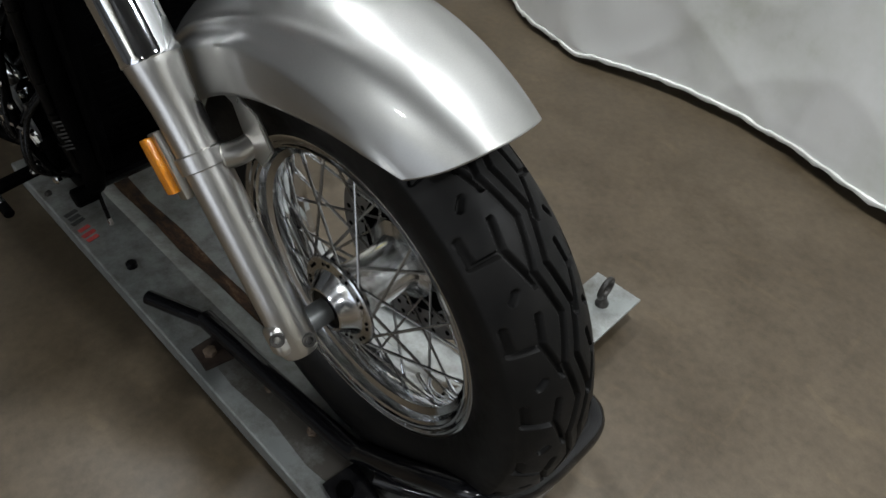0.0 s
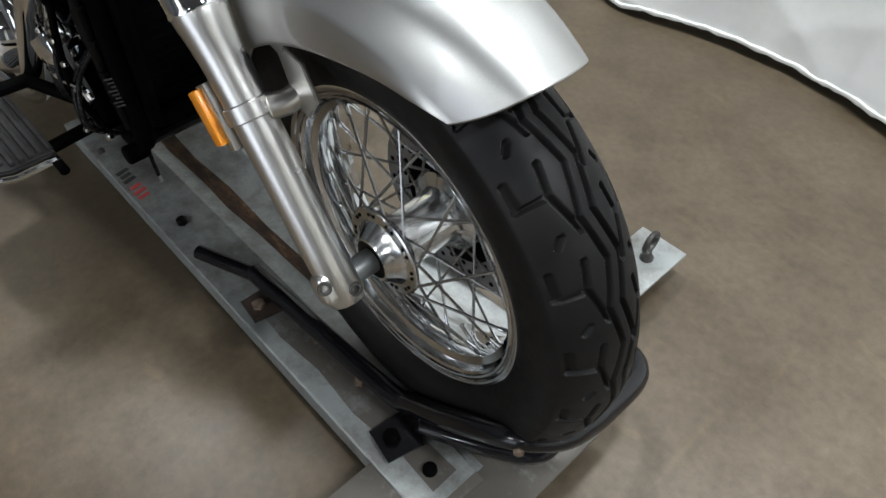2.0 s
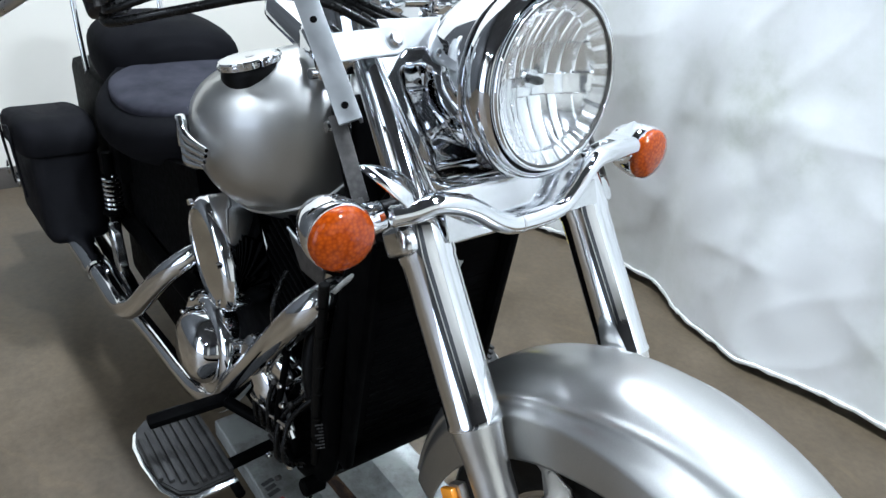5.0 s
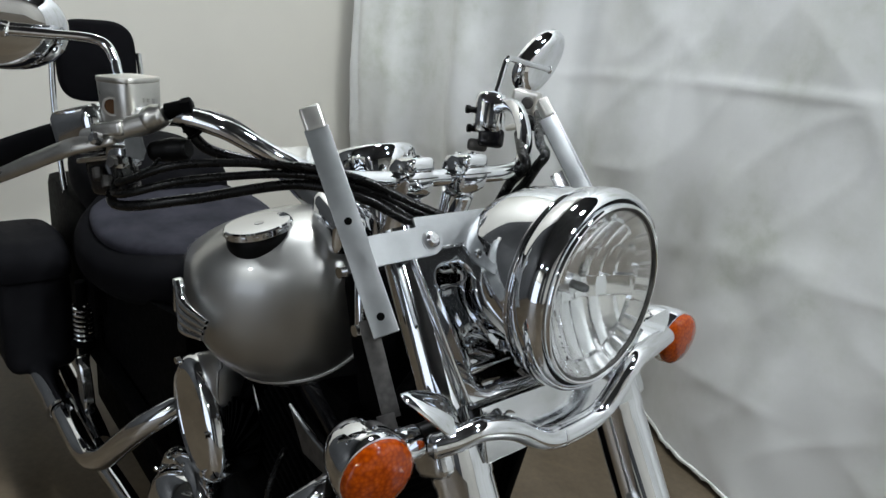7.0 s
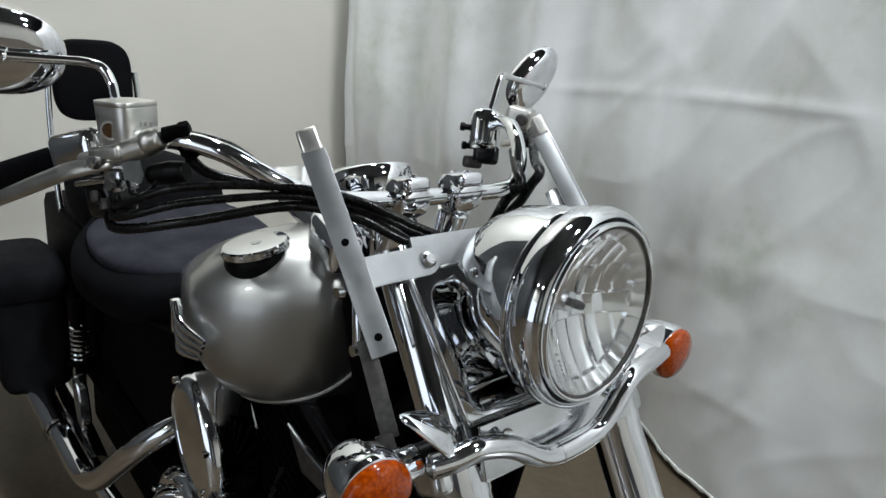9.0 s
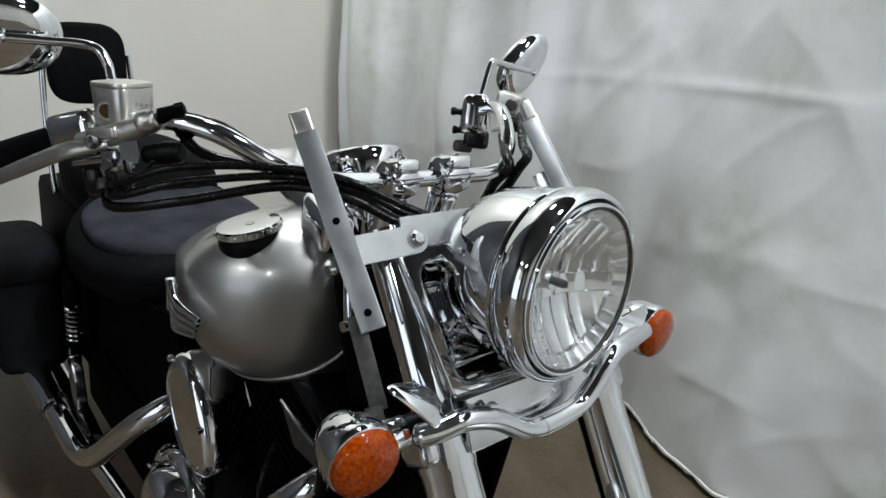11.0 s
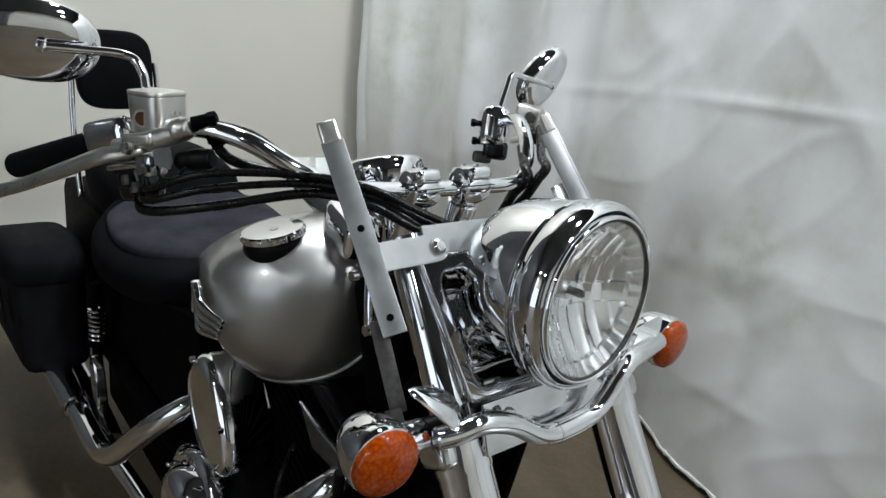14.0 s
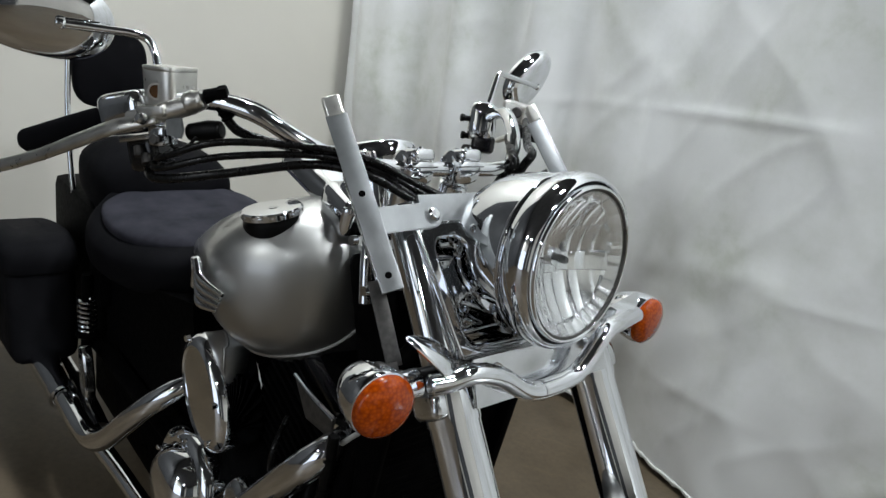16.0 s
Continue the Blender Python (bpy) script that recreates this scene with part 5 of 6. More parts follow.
part("lower_mount", rings([[axes((-1.53, -0.235, 0.315), (0.25, 0, -1), (1, 0, 0.25)) @ Vector((px, py, z)) for px, py in oval(0.075, 0.032 * k, 24, 2.4)] for z, k in ((-0.012, 0.85), (-0.008, 1), (0.008, 1), (0.012, 0.85))], True), CHROME_WORN, shock, "chrome lower shock cover")
bag.matrix_basis = pose(BAG_X + 0.24, 0, 0.600) @ pose(0, 0, 0, 0, -9, 0) @ pose(-BAG_X - 0.24, 0, -0.632)
part("swing_arm", tube([(-1.05, -0.16, 0.36), (-1.64, -0.17, 0.347)], 0.030, 16), BLACK_SATIN, bike, "black swing arm")

# engine
engine = new("engine")
engine.parent = bike
part("crankcase", join(rbox((0.52, 0.30, 0.30), pose(-0.90, 0, 0.36), 0.05, 4), rbox((0.26, 0.26, 0.24), pose(-1.12, 0, 0.42), 0.04, 3)), BLACK_SATIN, engine, "black crankcase")


FIN = mesh_of("fin", rbox((0.21, 0.25, 0.008), Matrix.Identity(4), 0.002), BLACK_SATIN)
for name, x, tilt in (("front_cylinder", -0.70, 24), ("rear_cylinder", -1.10, -24)):
    m = pose(x, 0, 0.60, 0, tilt, 0)
    part(name, rbox((0.165, 0.20, 0.30), m, 0.03, 3), BLACK_SATIN, engine, "black finned cylinder")
    for k in range(11):
        piece("fin", FIN, engine, m @ pose(0, 0, -0.10 + 0.021 * k))
for x, t in ((-0.645, 24), (-1.155, -24)):
    part("rocker_cover", rbox((0.17, 0.23, 0.06), pose(x, 0, 0.70, 0, t, 0), 0.025, 4), BLACK_PAINT, engine, "black rocker cover")


def puck(c, n, up, a, b, prof, power=2.2, num=48):
    m = axes(c, up, Vector(n).cross(Vector(up)))
    return rings([[m @ Vector((k * px, k * py, h)) for px, py in oval(a, b, num, power)] for h, k in prof], True)


part("air_cleaner", puck((-0.865, -0.185, 0.592), (0.05, -1, 0.05), (-0.55, 0, 0.83), 0.112, 0.072, ((-0.06, 0.9), (-0.05, 1.0), (0.010, 1.0), (0.022, 0.97), (0.030, 0.88), (0.033, 0.80), (0.030, 0.77), (0.031, 0.0))), CHROME, engine, "oval chrome air cleaner cover")
for dx, dz in ((0.050, -0.075), (-0.06, 0.085), (0.065, 0.01)):
    part("cover_bolt", lathe([(0, 0), (0, 0.006), (0.008, 0.006), (0.008, 0)], (-0.865 + dx, -0.212, 0.592 + dz), (0.05, -1, 0.05), 12), CHROME, engine, "chrome cover bolt")
CC = Vector((-0.945, -0.188, 0.345))
part("clutch_cover", puck(CC, (0.12, -1, 0.12), (1, 0, 0), 0.122, 0.112, ((-0.06, 1.0), (0.006, 1.0), (0.018, 0.975), (0.026, 0.92), (0.030, 0.84), (0.026, 0.76), (0.026, 0.71), (0.046, 0.65), (0.062, 0.52), (0.071, 0.33), (0.074, 0.0))), CHROME, engine, "stepped chrome clutch cover")
for k in range(10):
    a = 2 * math.pi * (k + 0.5) / 10
    part("cover_bolt", lathe([(0, 0), (0, 0.006), (0.007, 0.006), (0.009, 0.004), (0.009, 0)], CC + Vector((0.107 * math.cos(a), -0.020 + 0.011 * math.cos(a) + 0.011 * math.sin(a), 0.098 * math.sin(a))), (0.12, -1, 0.12), 10), CHROME, engine, "chrome cover bolt")
part("starter_cover", puck((-0.735, -0.175, 0.415), (0.3, -1, 0.25), (0.8, 0, -0.5), 0.060, 0.036, ((-0.03, 1.0), (0.006, 1.0), (0.014, 0.9), (0.018, 0.7), (0.018, 0.0)), 3.0), CHROME_WORN, engine, "chrome starter cover")
part("pump_body", rbox((0.13, 0.05, 0.085), pose(-0.640, -0.172, 0.352, 0, 12, 8), 0.012, 3), BLACK_SATIN, engine, "black ribbed pump body")
for k in range(6):
    part("pump_rib", rbox((0.10 - 0.008 * k, 0.006, 0.005), pose(-0.640 + 0.004 * k, -0.199, 0.378 - 0.012 * k, 0, 12, 8), 0.0015), DARK_STEEL, engine)
part("pump_edge", tube([(-0.705, -0.208, 0.379), (-0.630, -0.210, 0.392), (-0.575, -0.200, 0.398), (-0.560, -0.196, 0.380)], [0.004, 0.005, 0.006, 0.006], 8), CHROME, engine, "bright cast edge")
for k, (x, z, r) in enumerate(((-0.60, 0.47, 0.008), (-0.63, 0.50, 0.007), (-0.585, 0.43, 0.006), (-0.655, 0.30, 0.008), (-0.62, 0.33, 0.007), (-0.60, 0.28, 0.008))):
    part("engine_bolt", lathe([(0, 0), (0, r), (0.008, r), (0.010, r * 0.7), (0.010, 0)], (x, -0.182, z), (0.3, -1, 0.1), 8), CHROME_WORN if k % 2 else DARK_STEEL, engine, "bolt head on the engine")
part("oil_filter", puck((-0.665, -0.198, 0.447), (0.35, -1, 0.3), (0.55, 0, -0.83), 0.050, 0.025, ((-0.03, 0.95), (-0.02, 1.0), (0.008, 1.0), (0.016, 0.85), (0.019, 0.5), (0.019, 0.0)), 2.6), CHROME, engine, "oblong chrome engine cover")
for k in range(14):
    x, z = -0.735 + 0.19 * random.random(), 0.255 + 0.25 * random.random()
    part("small_bolt", lathe([(0, 0), (0, 0.0055), (0.007, 0.0055), (0.009, 0.0035), (0.009, 0)], (x, -0.200 - 0.008 * random.random(), z), (0.4, -1, 0.3), 6), (CHROME, DARK_STEEL, CHROME_WORN)[k % 3], engine, "small bolt head")
for k in range(5):
    x, z = -0.72 + 0.035 * k, 0.27 + 0.02 * (k % 3)
    part("vent_hose", tube([(x, -0.17, z), (x + 0.03, -0.206 - 0.003 * k, z + 0.06), (x + 0.02, -0.200, z + 0.13), (x + 0.05, -0.16, z + 0.19)], 0.0045 + 0.001 * (k % 2), 10), CABLE, engine, "thin black hose")
part("oil_line", tube([(-0.58, -0.185, 0.30), (-0.60, -0.205, 0.38), (-0.585, -0.200, 0.48), (-0.60, -0.17, 0.58)], 0.006, 10), BLACK_SATIN, engine, "black oil line")
part("spark_lead", tube([(-0.66, -0.15, 0.64), (-0.63, -0.19, 0.60), (-0.655, -0.175, 0.52), (-0.70, -0.15, 0.47)], 0.005, 10), CABLE, engine, "black spark lead")
part("water_pump", puck((-0.640, -0.125, 0.40), (0.2, -1, 0.2), (1, 0, 0), 0.050, 0.050, ((-0.04, 1.0), (0.012, 1.0), (0.024, 0.85), (0.03, 0.6), (0.03, 0.0))), CHROME_WORN, engine, "chrome pump cover")
part("timing_cover", rbox((0.085, 0.04, 0.055), pose(-0.640, -0.178, 0.480, 0, 40, 14), 0.014, 3), CHROME, engine, "small bright engine cover")
part("front_header", tube([(-0.545, -0.08, 0.665), (-0.520, -0.150, 0.668), (-0.535, -0.176, 0.640), (-0.564, -0.185, 0.604), (-0.622, -0.195, 0.535), (-0.693, -0.203, 0.452), (-0.780, -0.210, 0.352), (-0.860, -0.215, 0.262), (-0.945, -0.218, 0.214), (-1.052, -0.226, 0.196), (-1.243, -0.240, 0.204), (-1.36, -0.25, 0.206), (-1.42, -0.25, 0.208)], [0.020, 0.022, 0.0265, 0.0275, 0.0275, 0.0275, 0.0275, 0.025, 0.022, 0.020, 0.020, 0.022, 0.026], 20, 8), CHROME, engine, "chrome front exhaust header")
part("header_flange", lathe_ring([(-0.006, 0.020), (-0.006, 0.034), (0.006, 0.034), (0.006, 0.020)], (-0.528, -0.125, 0.667), (0.2, -1, 0), 24), CHROME, engine, "chrome exhaust flange")
part("rear_header", tube([(-1.02, -0.10, 0.54), (-1.02, -0.17, 0.525), (-1.055, -0.225, 0.48), (-1.12, -0.260, 0.405), (-1.20, -0.285, 0.325), (-1.29, -0.295, 0.285), (-1.42, -0.30, 0.290), (-1.50, -0.30, 0.292)], [0.020, 0.022, 0.0245, 0.0245, 0.0245, 0.0245, 0.0245, 0.026], 20, 8), CHROME, engine, "chrome rear exhaust header")
for z, x0, x1, y in ((0.292, -1.48, -2.42, -0.302), (0.215, -1.40, -2.40, -0.240)):
    part("silencer", lathe([(0.0, 0.0), (0.0, 0.027), (0.02, 0.029), (0.10, 0.033), (0.20, 0.036), (x0 - x1 - 0.01, 0.038), (x0 - x1, 0.036), (x0 - x1, 0.0)], (x0, y, z), (-1, 0, 0.006), 32), CHROME, engine, "long chrome silencer")
part("silencer_clamp", lathe_ring([(-0.020, 0.027), (-0.020, 0.034), (0.020, 0.034), (0.020, 0.027)], (-1.490, -0.301, 0.292), (-1, 0, 0), 32), CHROME, engine, "chrome silencer clamp")

# frame, radiator
frame_ob = new("frame")
frame_ob.parent = bike
for side in (-1, 1):
    part("downtube", tube([(-0.47, side * 0.035, 0.86), (-0.485, side * 0.11, 0.74), (-0.50, side * 0.145, 0.55), (-0.53, side * 0.145, 0.33), (-0.60, side * 0.14, 0.245), (-0.75, side * 0.135, 0.225), (-1.20, side * 0.13, 0.235)], 0.018, 16, 8), BLACK_SATIN, frame_ob, "black frame downtube")
part("backbone", tube([(-0.48, 0, 0.88), (-0.9, 0, 0.78), (-1.4, 0, 0.60), (-1.7, 0, 0.55)], 0.03, 16), BLACK_PAINT, frame_ob)
part("lower_cross", tube([(-0.56, -0.15, 0.275), (-0.56, 0.15, 0.275)], 0.016), BLACK_PAINT, frame_ob)
rad = new("radiator")
rad.parent = bike
part("core", rbox((0.035, 0.235, 0.40), pose(-0.485, 0, 0.565, 0, 9, 0), 0.006), BLACK_SATIN, rad, "black radiator core")
for k in range(24):
    part("core_fin", rbox((0.003, 0.20, 0.004), pose(-0.465 + 0.0024 * (12 - k) * -1 * 1.04 * 0.9, 0, 0.39 + 0.0155 * k, 0, 9, 0), 0), BLACK_SATIN, rad)
for size, m in (((0.06, 0.02, 0.46), pose(-0.480, -0.130, 0.565, 0, 9, 0)), ((0.06, 0.02, 0.46), pose(-0.480, 0.130, 0.565, 0, 9, 0)), ((0.055, 0.26, 0.03), pose(-0.445, 0, 0.785, 0, 9, 0)), ((0.055, 0.26, 0.03), pose(-0.515, 0, 0.345, 0, 9, 0))):
    part("shroud", rbox(size, m, 0.008), BLACK_SATIN, rad, "black plastic radiator shroud")
part("label", plate([(-0.012, -0.008), (0.004, -0.011), (0.014, 0.002), (0.004, 0.006), (-0.010, 0.004)], 0.0006, axes((-0.4305, 0.02, 0.715), (0, 1, 0.1), (-0.16, 0, 1)), 0), WHITE_PAPER, rad, "torn white paper label")
part("coolant_hose", tube([(-0.52, -0.10, 0.40), (-0.545, -0.145, 0.42), (-0.57, -0.155, 0.50), (-0.585, -0.13, 0.60)], 0.016, 14), PLASTIC, rad, "black ribbed coolant hose")
part("wire_harness", tube([(-0.500, -0.165, 0.70), (-0.515, -0.170, 0.55), (-0.530, -0.168, 0.42), (-0.555, -0.158, 0.31)], 0.009, 10), PLASTIC, frame_ob, "taped wire harness")
for k in range(6):
    part("harness_tie", lathe_ring([(-0.002, 0.009), (-0.002, 0.0108), (0.002, 0.0108), (0.002, 0.009)], (-0.5045 - 0.005 * k, -0.1675, 0.66 - 0.055 * k), (0.08, 0, 1), 14), PLASTIC, frame_ob)

# ignition lock with key and tag
lock = new("ignition_lock")
lock.parent = bike
part("barrel", tube([(-0.528, 0.118, 0.700), (-0.508, 0.158, 0.703)], 0.016, 20), CHROME_WORN, lock, "chrome lock barrel")
part("key", join(rbox((0.003, 0.028, 0.008), pose(-0.502, 0.171, 0.703, 0, 0, 25), 0.001), puck((-0.495, 0.188, 0.703), (1, 0, 0), (0, 1, 0), 0.012, 0.010, ((-0.003, 0.9), (0.003, 0.9)))), PLASTIC, lock, "key with black head")
part("key_ring", lathe_ring([(-0.0006, 0.011), (-0.0006, 0.0122), (0.0006, 0.0122), (0.0006, 0.011)], (-0.493, 0.188, 0.689), (0.3, 1, 0), 24), CHROME_WORN, lock)
part("tag", rbox((0.0012, 0.030, 0.062), pose(-0.494, 0.186, 0.648, 4, 3, 20), 0.0004), YELLOW, lock, "yellow paper key tag")

# floorboards and pedal
for side in (-1, 1):
    board = new("floorboard")
    board.parent = bike
    y = side * 0.314
    outline = [(0.125, -0.044), (0.127, 0.026), (0.114, 0.052), (0.075, 0.070), (0.0, 0.078), (-0.055, 0.078), (-0.090, 0.068), (-0.113, 0.045), (-0.124, 0.015), (-0.124, -0.025), (-0.112, -0.044)]
    m = axes((-0.775, y, 0.255), (1, 0, 0.03), (0, side, 0))
    part("tray", plate([(1.05 * a, 1.08 * b) for a, b in outline], 0.014, m @ pose(0, 0, -0.010 * side), 0.005), CHROME_WORN, board, "chrome floorboard tray")
    part("rubber_mat", plate(outline, 0.008, m @ pose(0, 0, 0.001 * side), 0.003), MAT_RUBBER, board, "black rubber mat")
    for k in range(8):
        v = -0.042 + 0.0158 * k
        front = 0.116 - max(0.0, v - 0.02) * 0.9
        rear = 0.108 - max(0.0, v - 0.01) * 0.9
        part("rib", rbox((rear + front, 0.0095, 0.009), m @ pose((front - rear) / 2, v, 0.0075 * side), 0.003), MAT_RUBBER, board)
    part("hanger", tube([(-0.70, side * 0.13, 0.252), (-0.70, side * 0.29, 0.238)], 0.012), BLACK_SATIN, board, "black floorboard hanger")
    part("hanger_bar", tube([(-0.86, side * 0.272, 0.236), (-0.62, side * 0.272, 0.240)], 0.009), BLACK_SATIN, board)
    part("peg_screw", lathe([(0, 0), (0, 0.006), (0.012, 0.006), (0.012, 0)], m @ Vector((0.05, 0.055, -0.012 * side)), (0, 0, -1), 10), ZINC, board)
part("brake_pedal", join(tube([(-0.66, -0.17, 0.30), (-0.70, -0.205, 0.325), (-0.765, -0.235, 0.333)], [0.010, 0.011, 0.012], 12), rbox((0.030, 0.150, 0.014), pose(-0.776, -0.300, 0.334, 0, 0, -3), 0.005)), BLACK_SATIN, bike, "black brake pedal")
part("pedal_link", tube([(-0.66, -0.175, 0.30), (-0.63, -0.18, 0.38), (-0.60, -0.165, 0.45)], 0.006), BLACK_SATIN, bike)
part("side_plug", tube([(-0.555, -0.185, 0.262), (-0.555, -0.145, 0.262)], 0.017, 20), BLACK_SATIN, bike, "black rubber plug")
part("hose_end", tube([(-0.655, -0.112, 0.26), (-0.664, -0.118, 0.18), (-0.657, -0.120, 0.112)], 0.004, 8), CABLE, bike, "thin black drain hose")
part("hose_tip", tube([(-0.657, -0.120, 0.114), (-0.655, -0.120, 0.098)], 0.0045, 10), ALLOY, bike, "pale hose tip")
part("engine_bracket", plate([(-0.05, 0.02), (0.05, -0.015), (0.055, -0.03), (-0.04, -0.005)], 0.006, axes((-0.60, -0.19, 0.43), (0.8, 0, -0.6), (0.6, 0, 0.8)), 0.001), ZINC, bike, "bright bracket edge")
for k in range(8):
    part("data_label", rbox((0.0008, 0.026 - 0.006 * (k % 3), 0.003), pose(-0.512, -0.165, 0.43 - 0.007 * k, 0, 9, -20), 0), GREY_PAPER, frame_ob, "line of a data label too small to read")

# dark side covers; fill blocks added to blacken gaps between seat, engine, swing arm
for side in (-1, 1):
    part("side_cover", rings([[(x, side * (0.115 + 0.055 * k), z) for x, z in ((-1.02, 0.70), (-1.20, 0.66), (-1.56, 0.62), (-1.66, 0.52), (-1.58, 0.40), (-1.30, 0.36), (-1.12, 0.42), (-1.0, 0.56))] for k in (0, 0.8, 1.0)], True), BLACK_SATIN, bike, "black side cover below the seat")
part("rear_dark_fill", rbox((0.56, 0.20, 0.36), pose(-1.86, -0.075, 0.52), 0.03), BLACK_SATIN, bike, "black fill block added inside the rear fender")
part("shock_bracket", rbox((0.10, 0.10, 0.20), pose(-1.60, -0.150, 0.58), 0.015), BLACK_SATIN, bike, "black shock bracket")
part("lower_dark_fill", rbox((0.72, 0.07, 0.27), pose(-1.36, -0.135, 0.285), 0.025), BLACK_SATIN, bike, "black fill block added beside the lower frame")
part("core_dark_fill", rbox((0.52, 0.24, 0.26), pose(-1.32, 0, 0.50), 0.02), BLACK_SATIN, bike, "black fill block added under the seat")
part("tank_dark_fill", rbox((0.55, 0.20, 0.10), pose(-0.85, 0, 0.70), 0.02), BLACK_SATIN, bike, "black fill block added under the tank")

# ---- steel stand under the front wheel ----
stand = thing("wheel_chock_stand", "galvanised steel wheel stand with rust streak and black tube chock", "wheel chock")


def folded(points, x0, x1, t=0.004):
    n = len(points)
    loops = []
    for x in (x0, x1):
        loops.append([(x, y, z) for y, z in points] + [(x, y, z - t) for y, z in points[::-1]])
    return rings(loops, True)


part("deck", folded([(-0.176, 0.012), (-0.1755, 0.048), (-0.172, 0.050), (-0.072, 0.050), (-0.060, 0.044), (-0.040, 0.040), (0.040, 0.040), (0.060, 0.044), (0.072, 0.050), (0.172, 0.050), (0.1755, 0.048), (0.176, 0.012)], -1.05, 0.190), GALV, stand, "bent galvanised deck", sharp=25)
part("rust_streak", plate([(-0.18, -0.016), (-0.05, -0.013), (0.05, -0.018), (0.2, -0.015), (0.3, -0.019), (0.4, -0.013), (0.55, -0.011), (0.66, -0.005), (0.66, 0.006), (0.52, 0.013), (0.40, 0.011), (0.25, 0.017), (0.12, 0.012), (0.0, 0.018), (-0.18, 0.013)], 0.0006, pose(-0.86, -0.023, 0.0406), 0), RUST, stand, "long brown rust streak")
part("grime", plate([(-0.20, -0.018), (-0.1, -0.026), (0.0, -0.020), (0.1, -0.030), (0.2, -0.022), (0.28, -0.028), (0.28, 0.02), (-0.20, 0.02)], 0.0005, pose(-0.11, -0.118, 0.0506, 0, 0, 1.5), 0), GALV_DIRTY_SHADED, stand, "dark grime along the side rail")
part("crossbar", rbox((0.100, 0.350, 0.006), pose(0.108, 0.340, 0.0532), 0.002), GALV, stand, "galvanised crossbar plate")
# The sheet's dark blotches are grime plus painted shade under the hoop
part("front_plate", rbox((0.205, 0.50, 0.006), pose(0.1725, -0.135, 0.040), 0.002), GALV_DIRTY_SHADED, stand, "grimy galvanised front plate, darkened for shade below the hoop")
part("corner_plate", rbox((0.125, 0.105, 0.005), pose(0.140, -0.118, 0.0462, 0, 0, -6), 0.0015), GALV_DIRTY_SHADED, stand, "grimy bolted corner plate")
part("bolt_rust", lathe([(0, 0.0), (0, 0.022), (0.0006, 0.021), (0.0006, 0.0)], (0.143, -0.120, 0.0487), (0, 0, 1), 24), RUST, stand, "rust ring round the bolt")
part("crossbar_feet", join(rbox((0.06, 0.05, 0.050), pose(0.112, 0.30, 0.025), 0.004), rbox((0.06, 0.05, 0.036), pose(0.112, -0.10, 0.018), 0.004)), DARK_STEEL, stand, "dark steel feet")
part("eyebolt", join(lathe_ring([(0.0056 * math.cos(a), 0.0195 + 0.0056 * math.sin(a)) for a in np.linspace(0, 2 * math.pi, 12, endpoint=False)], (0.112, 0.452, 0.098), (1, 0.05, 0), 32),
                     lathe([(0, 0), (0, 0.013), (0.004, 0.013), (0.010, 0.009), (0.018, 0.007), (0.018, 0)], (0.112, 0.452, 0.056), (0, 0, 1), 20)), DARK_STEEL, stand, "dark steel eyebolt")
HOOP = [(-0.345, -0.110, 0.080), (-0.15, -0.099, 0.080), (0.020, -0.090, 0.083), (0.063, -0.084, 0.100), (0.136, -0.081, 0.150), (0.200, -0.076, 0.200), (0.250, -0.064, 0.230), (0.285, -0.022, 0.222), (0.292, 0.030, 0.200), (0.288, 0.090, 0.172), (0.281, 0.156, 0.145), (0.268, 0.190, 0.134), (0.240, 0.212, 0.122), (0.18, 0.220, 0.108), (0.05, 0.205, 0.085), (-0.30, 0.14, 0.080)]
part("hoop", tube(HOOP, 0.0165, 16, 6), BLACK_PAINT, stand, "bent black tube hoop round the tyre")
part("hoop_bolt", lathe([(-0.004, 0), (-0.004, 0.0075), (0.004, 0.0075), (0.006, 0.005), (0.006, 0)], (0.262, -0.074, 0.226), (0.6, -0.8, 0.1), 6), RUSTY, stand, "small clamp bolt on the hoop")
part("stub_tube", tube([(-0.455, -0.158, 0.080), (-0.33, -0.110, 0.080)], 0.0135, 16), BLACK_PAINT, stand, "short black tube stub")
part("lower_tube", tube([(0.085, -0.088, 0.070), (0.14, -0.058, 0.066), (0.20, -0.018, 0.060), (0.232, 0.005, 0.060), (0.243, 0.030, 0.066), (0.235, 0.06, 0.076)], 0.015, 14), BLACK_PAINT, stand, "lower black tube")
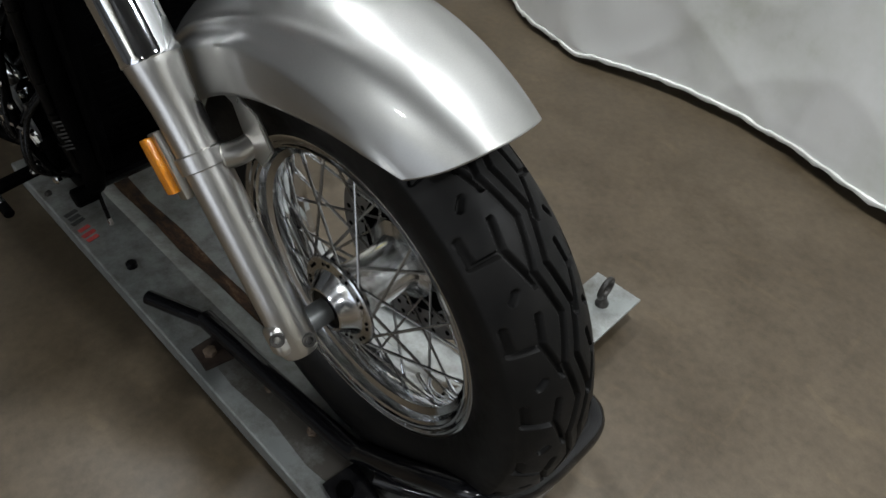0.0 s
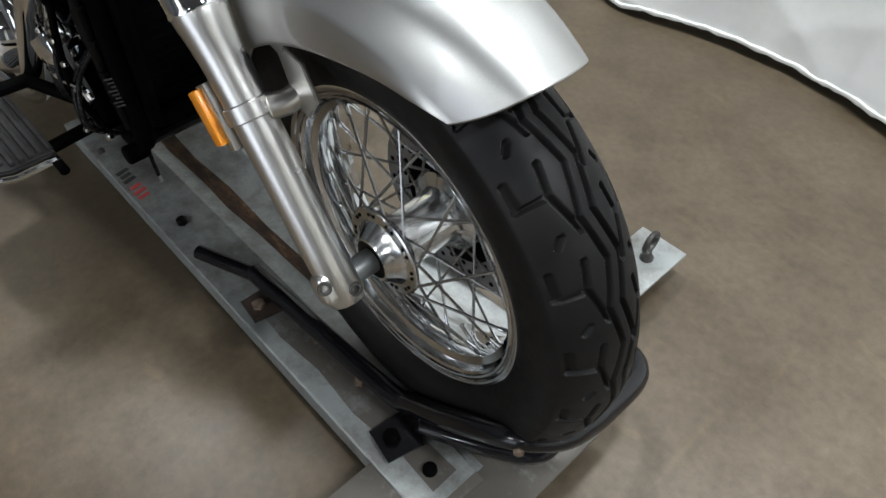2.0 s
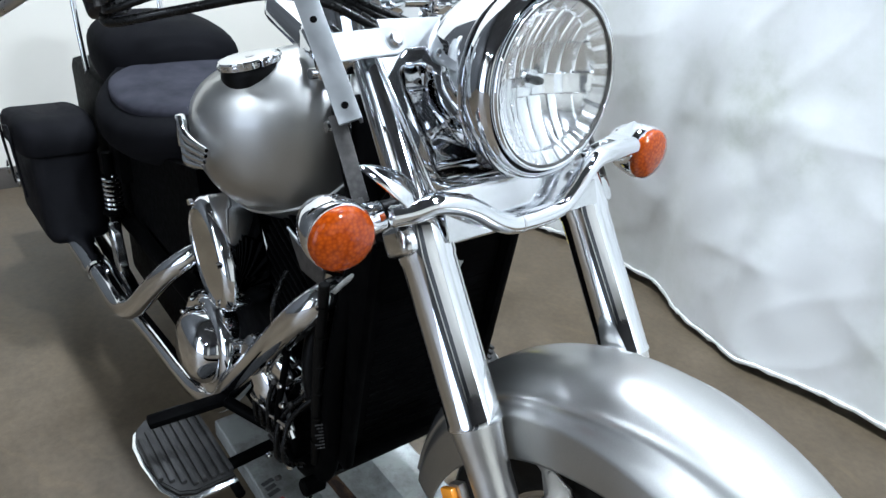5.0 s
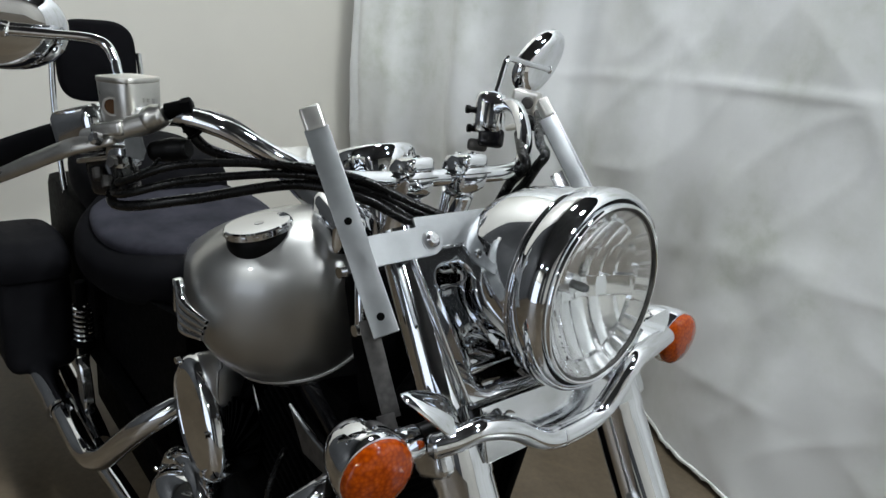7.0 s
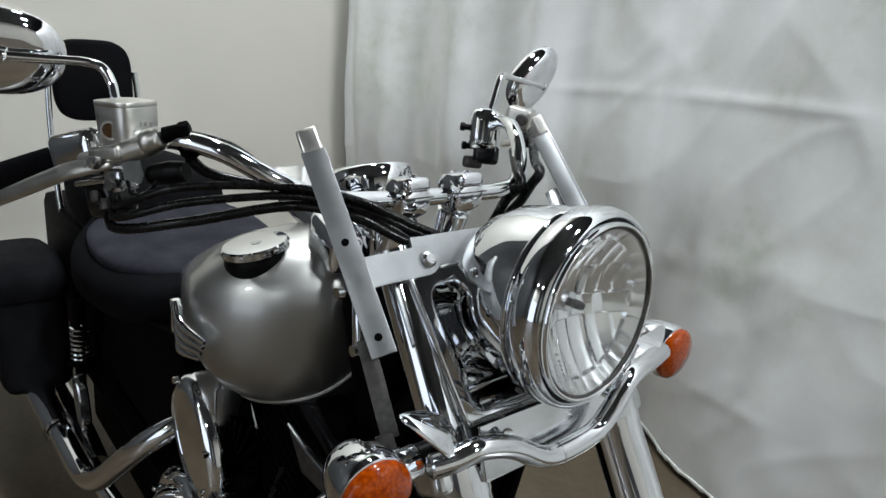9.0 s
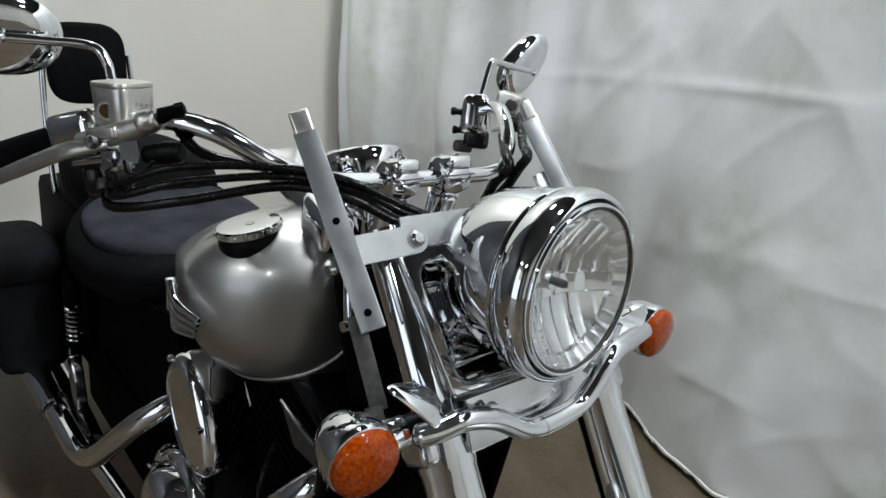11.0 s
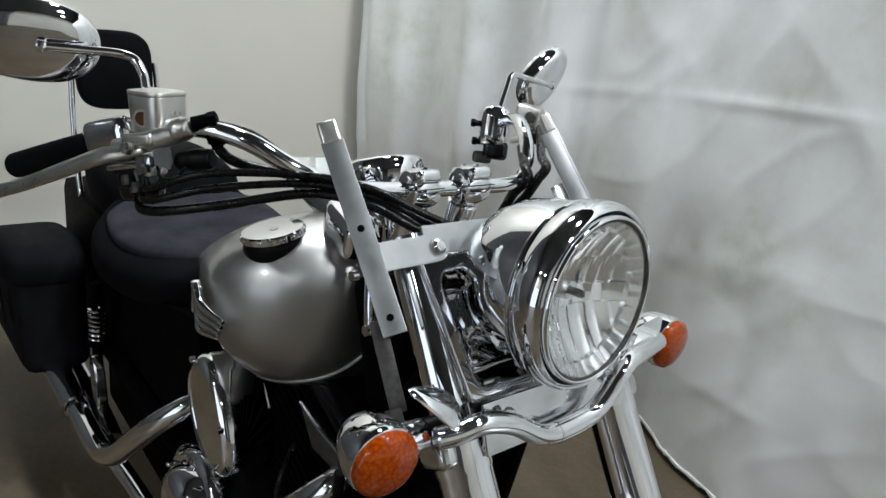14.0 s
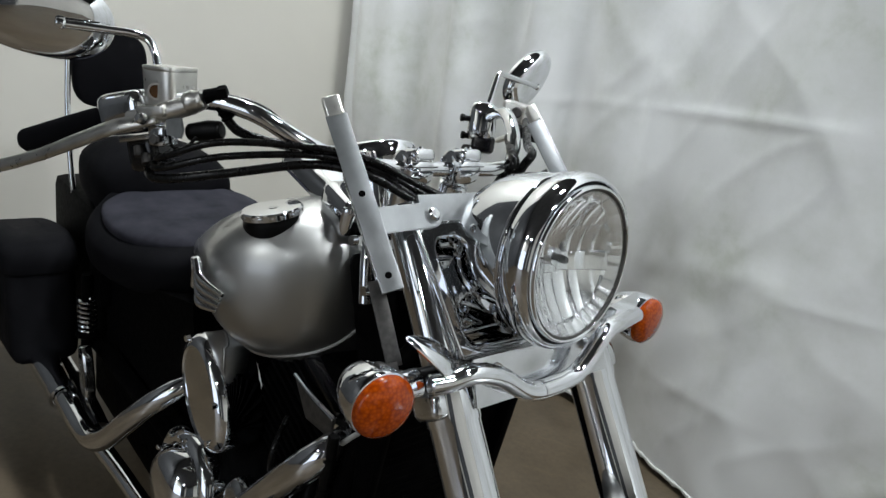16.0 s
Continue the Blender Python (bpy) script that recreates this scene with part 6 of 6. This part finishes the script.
part("hoop_plate", rbox((0.42, 0.004, 0.035), pose(-0.13, -0.092, 0.080, 0, -4, 1.5), 0.001), BLACK_PAINT, stand, "black side rail with holes")
for x in (-0.16, -0.045):
    part("rail_bolt", join(lathe([(0, 0), (0, 0.010), (0.007, 0.010), (0.007, 0)], (x, -0.103, 0.054), (0, -0.3, 1), 6), tube([(x, -0.103, 0.055), (x, -0.106, 0.075)], 0.005, 8)), RUSTY, stand, "rusty hex bolt")
part("tab", plate([(-0.028, -0.03), (0.028, -0.03), (0.034, 0.03), (-0.034, 0.03)], 0.006, pose(-0.288, -0.130, 0.0535, 0, 0, -6), 0.0015), TAB_RUST, stand, "rust-browned mounting tab")
part("tab_bolt", lathe([(0, 0), (0, 0.012), (0.007, 0.012), (0.009, 0.008), (0.009, 0)], (-0.288, -0.138, 0.057), (0, 0, 1), 6), RUSTY, stand, "rusty tab bolt")
part("tab", plate([(-0.030, -0.030), (0.030, -0.030), (0.034, 0.03), (-0.034, 0.03)], 0.006, pose(0.072, -0.125, 0.0595, 0, 0, -10), 0.0015), BLACK_PAINT, stand, "black mounting tab")
part("tab_bolt", lathe([(0, 0), (0, 0.014), (0.010, 0.013), (0.012, 0.008), (0.012, 0)], (0.070, -0.132, 0.063), (0, 0, 1), 6), BLACK_SATIN, stand, "black tab bolt")
part("crossbar_bolt", lathe([(0, 0), (0, 0.012), (0.009, 0.011), (0.011, 0.006), (0.011, 0)], (0.143, -0.120, 0.0485), (0, 0, 1), 12), BLACK_SATIN, stand, "black dome bolt")
part("plug", lathe([(0, 0), (0, 0.0105), (0.010, 0.0105), (0.013, 0.007), (0.013, 0)], (-0.575, -0.133, 0.050), (0, 0, 1), 20), PLASTIC, stand, "black rubber plug")
for k, (x, mat) in enumerate(((-0.80, BLACK_INK), (-0.783, BLACK_INK), (-0.766, BLACK_INK), (-0.738, RED_INK), (-0.718, RED_INK), (-0.700, RED_INK))):
    part("marking", rbox((0.011, 0.028 - 0.004 * (k % 2), 0.0006), pose(x, -0.152, 0.0505, 0, 0, 12), 0), mat, stand, "hand-written mark on the deck")
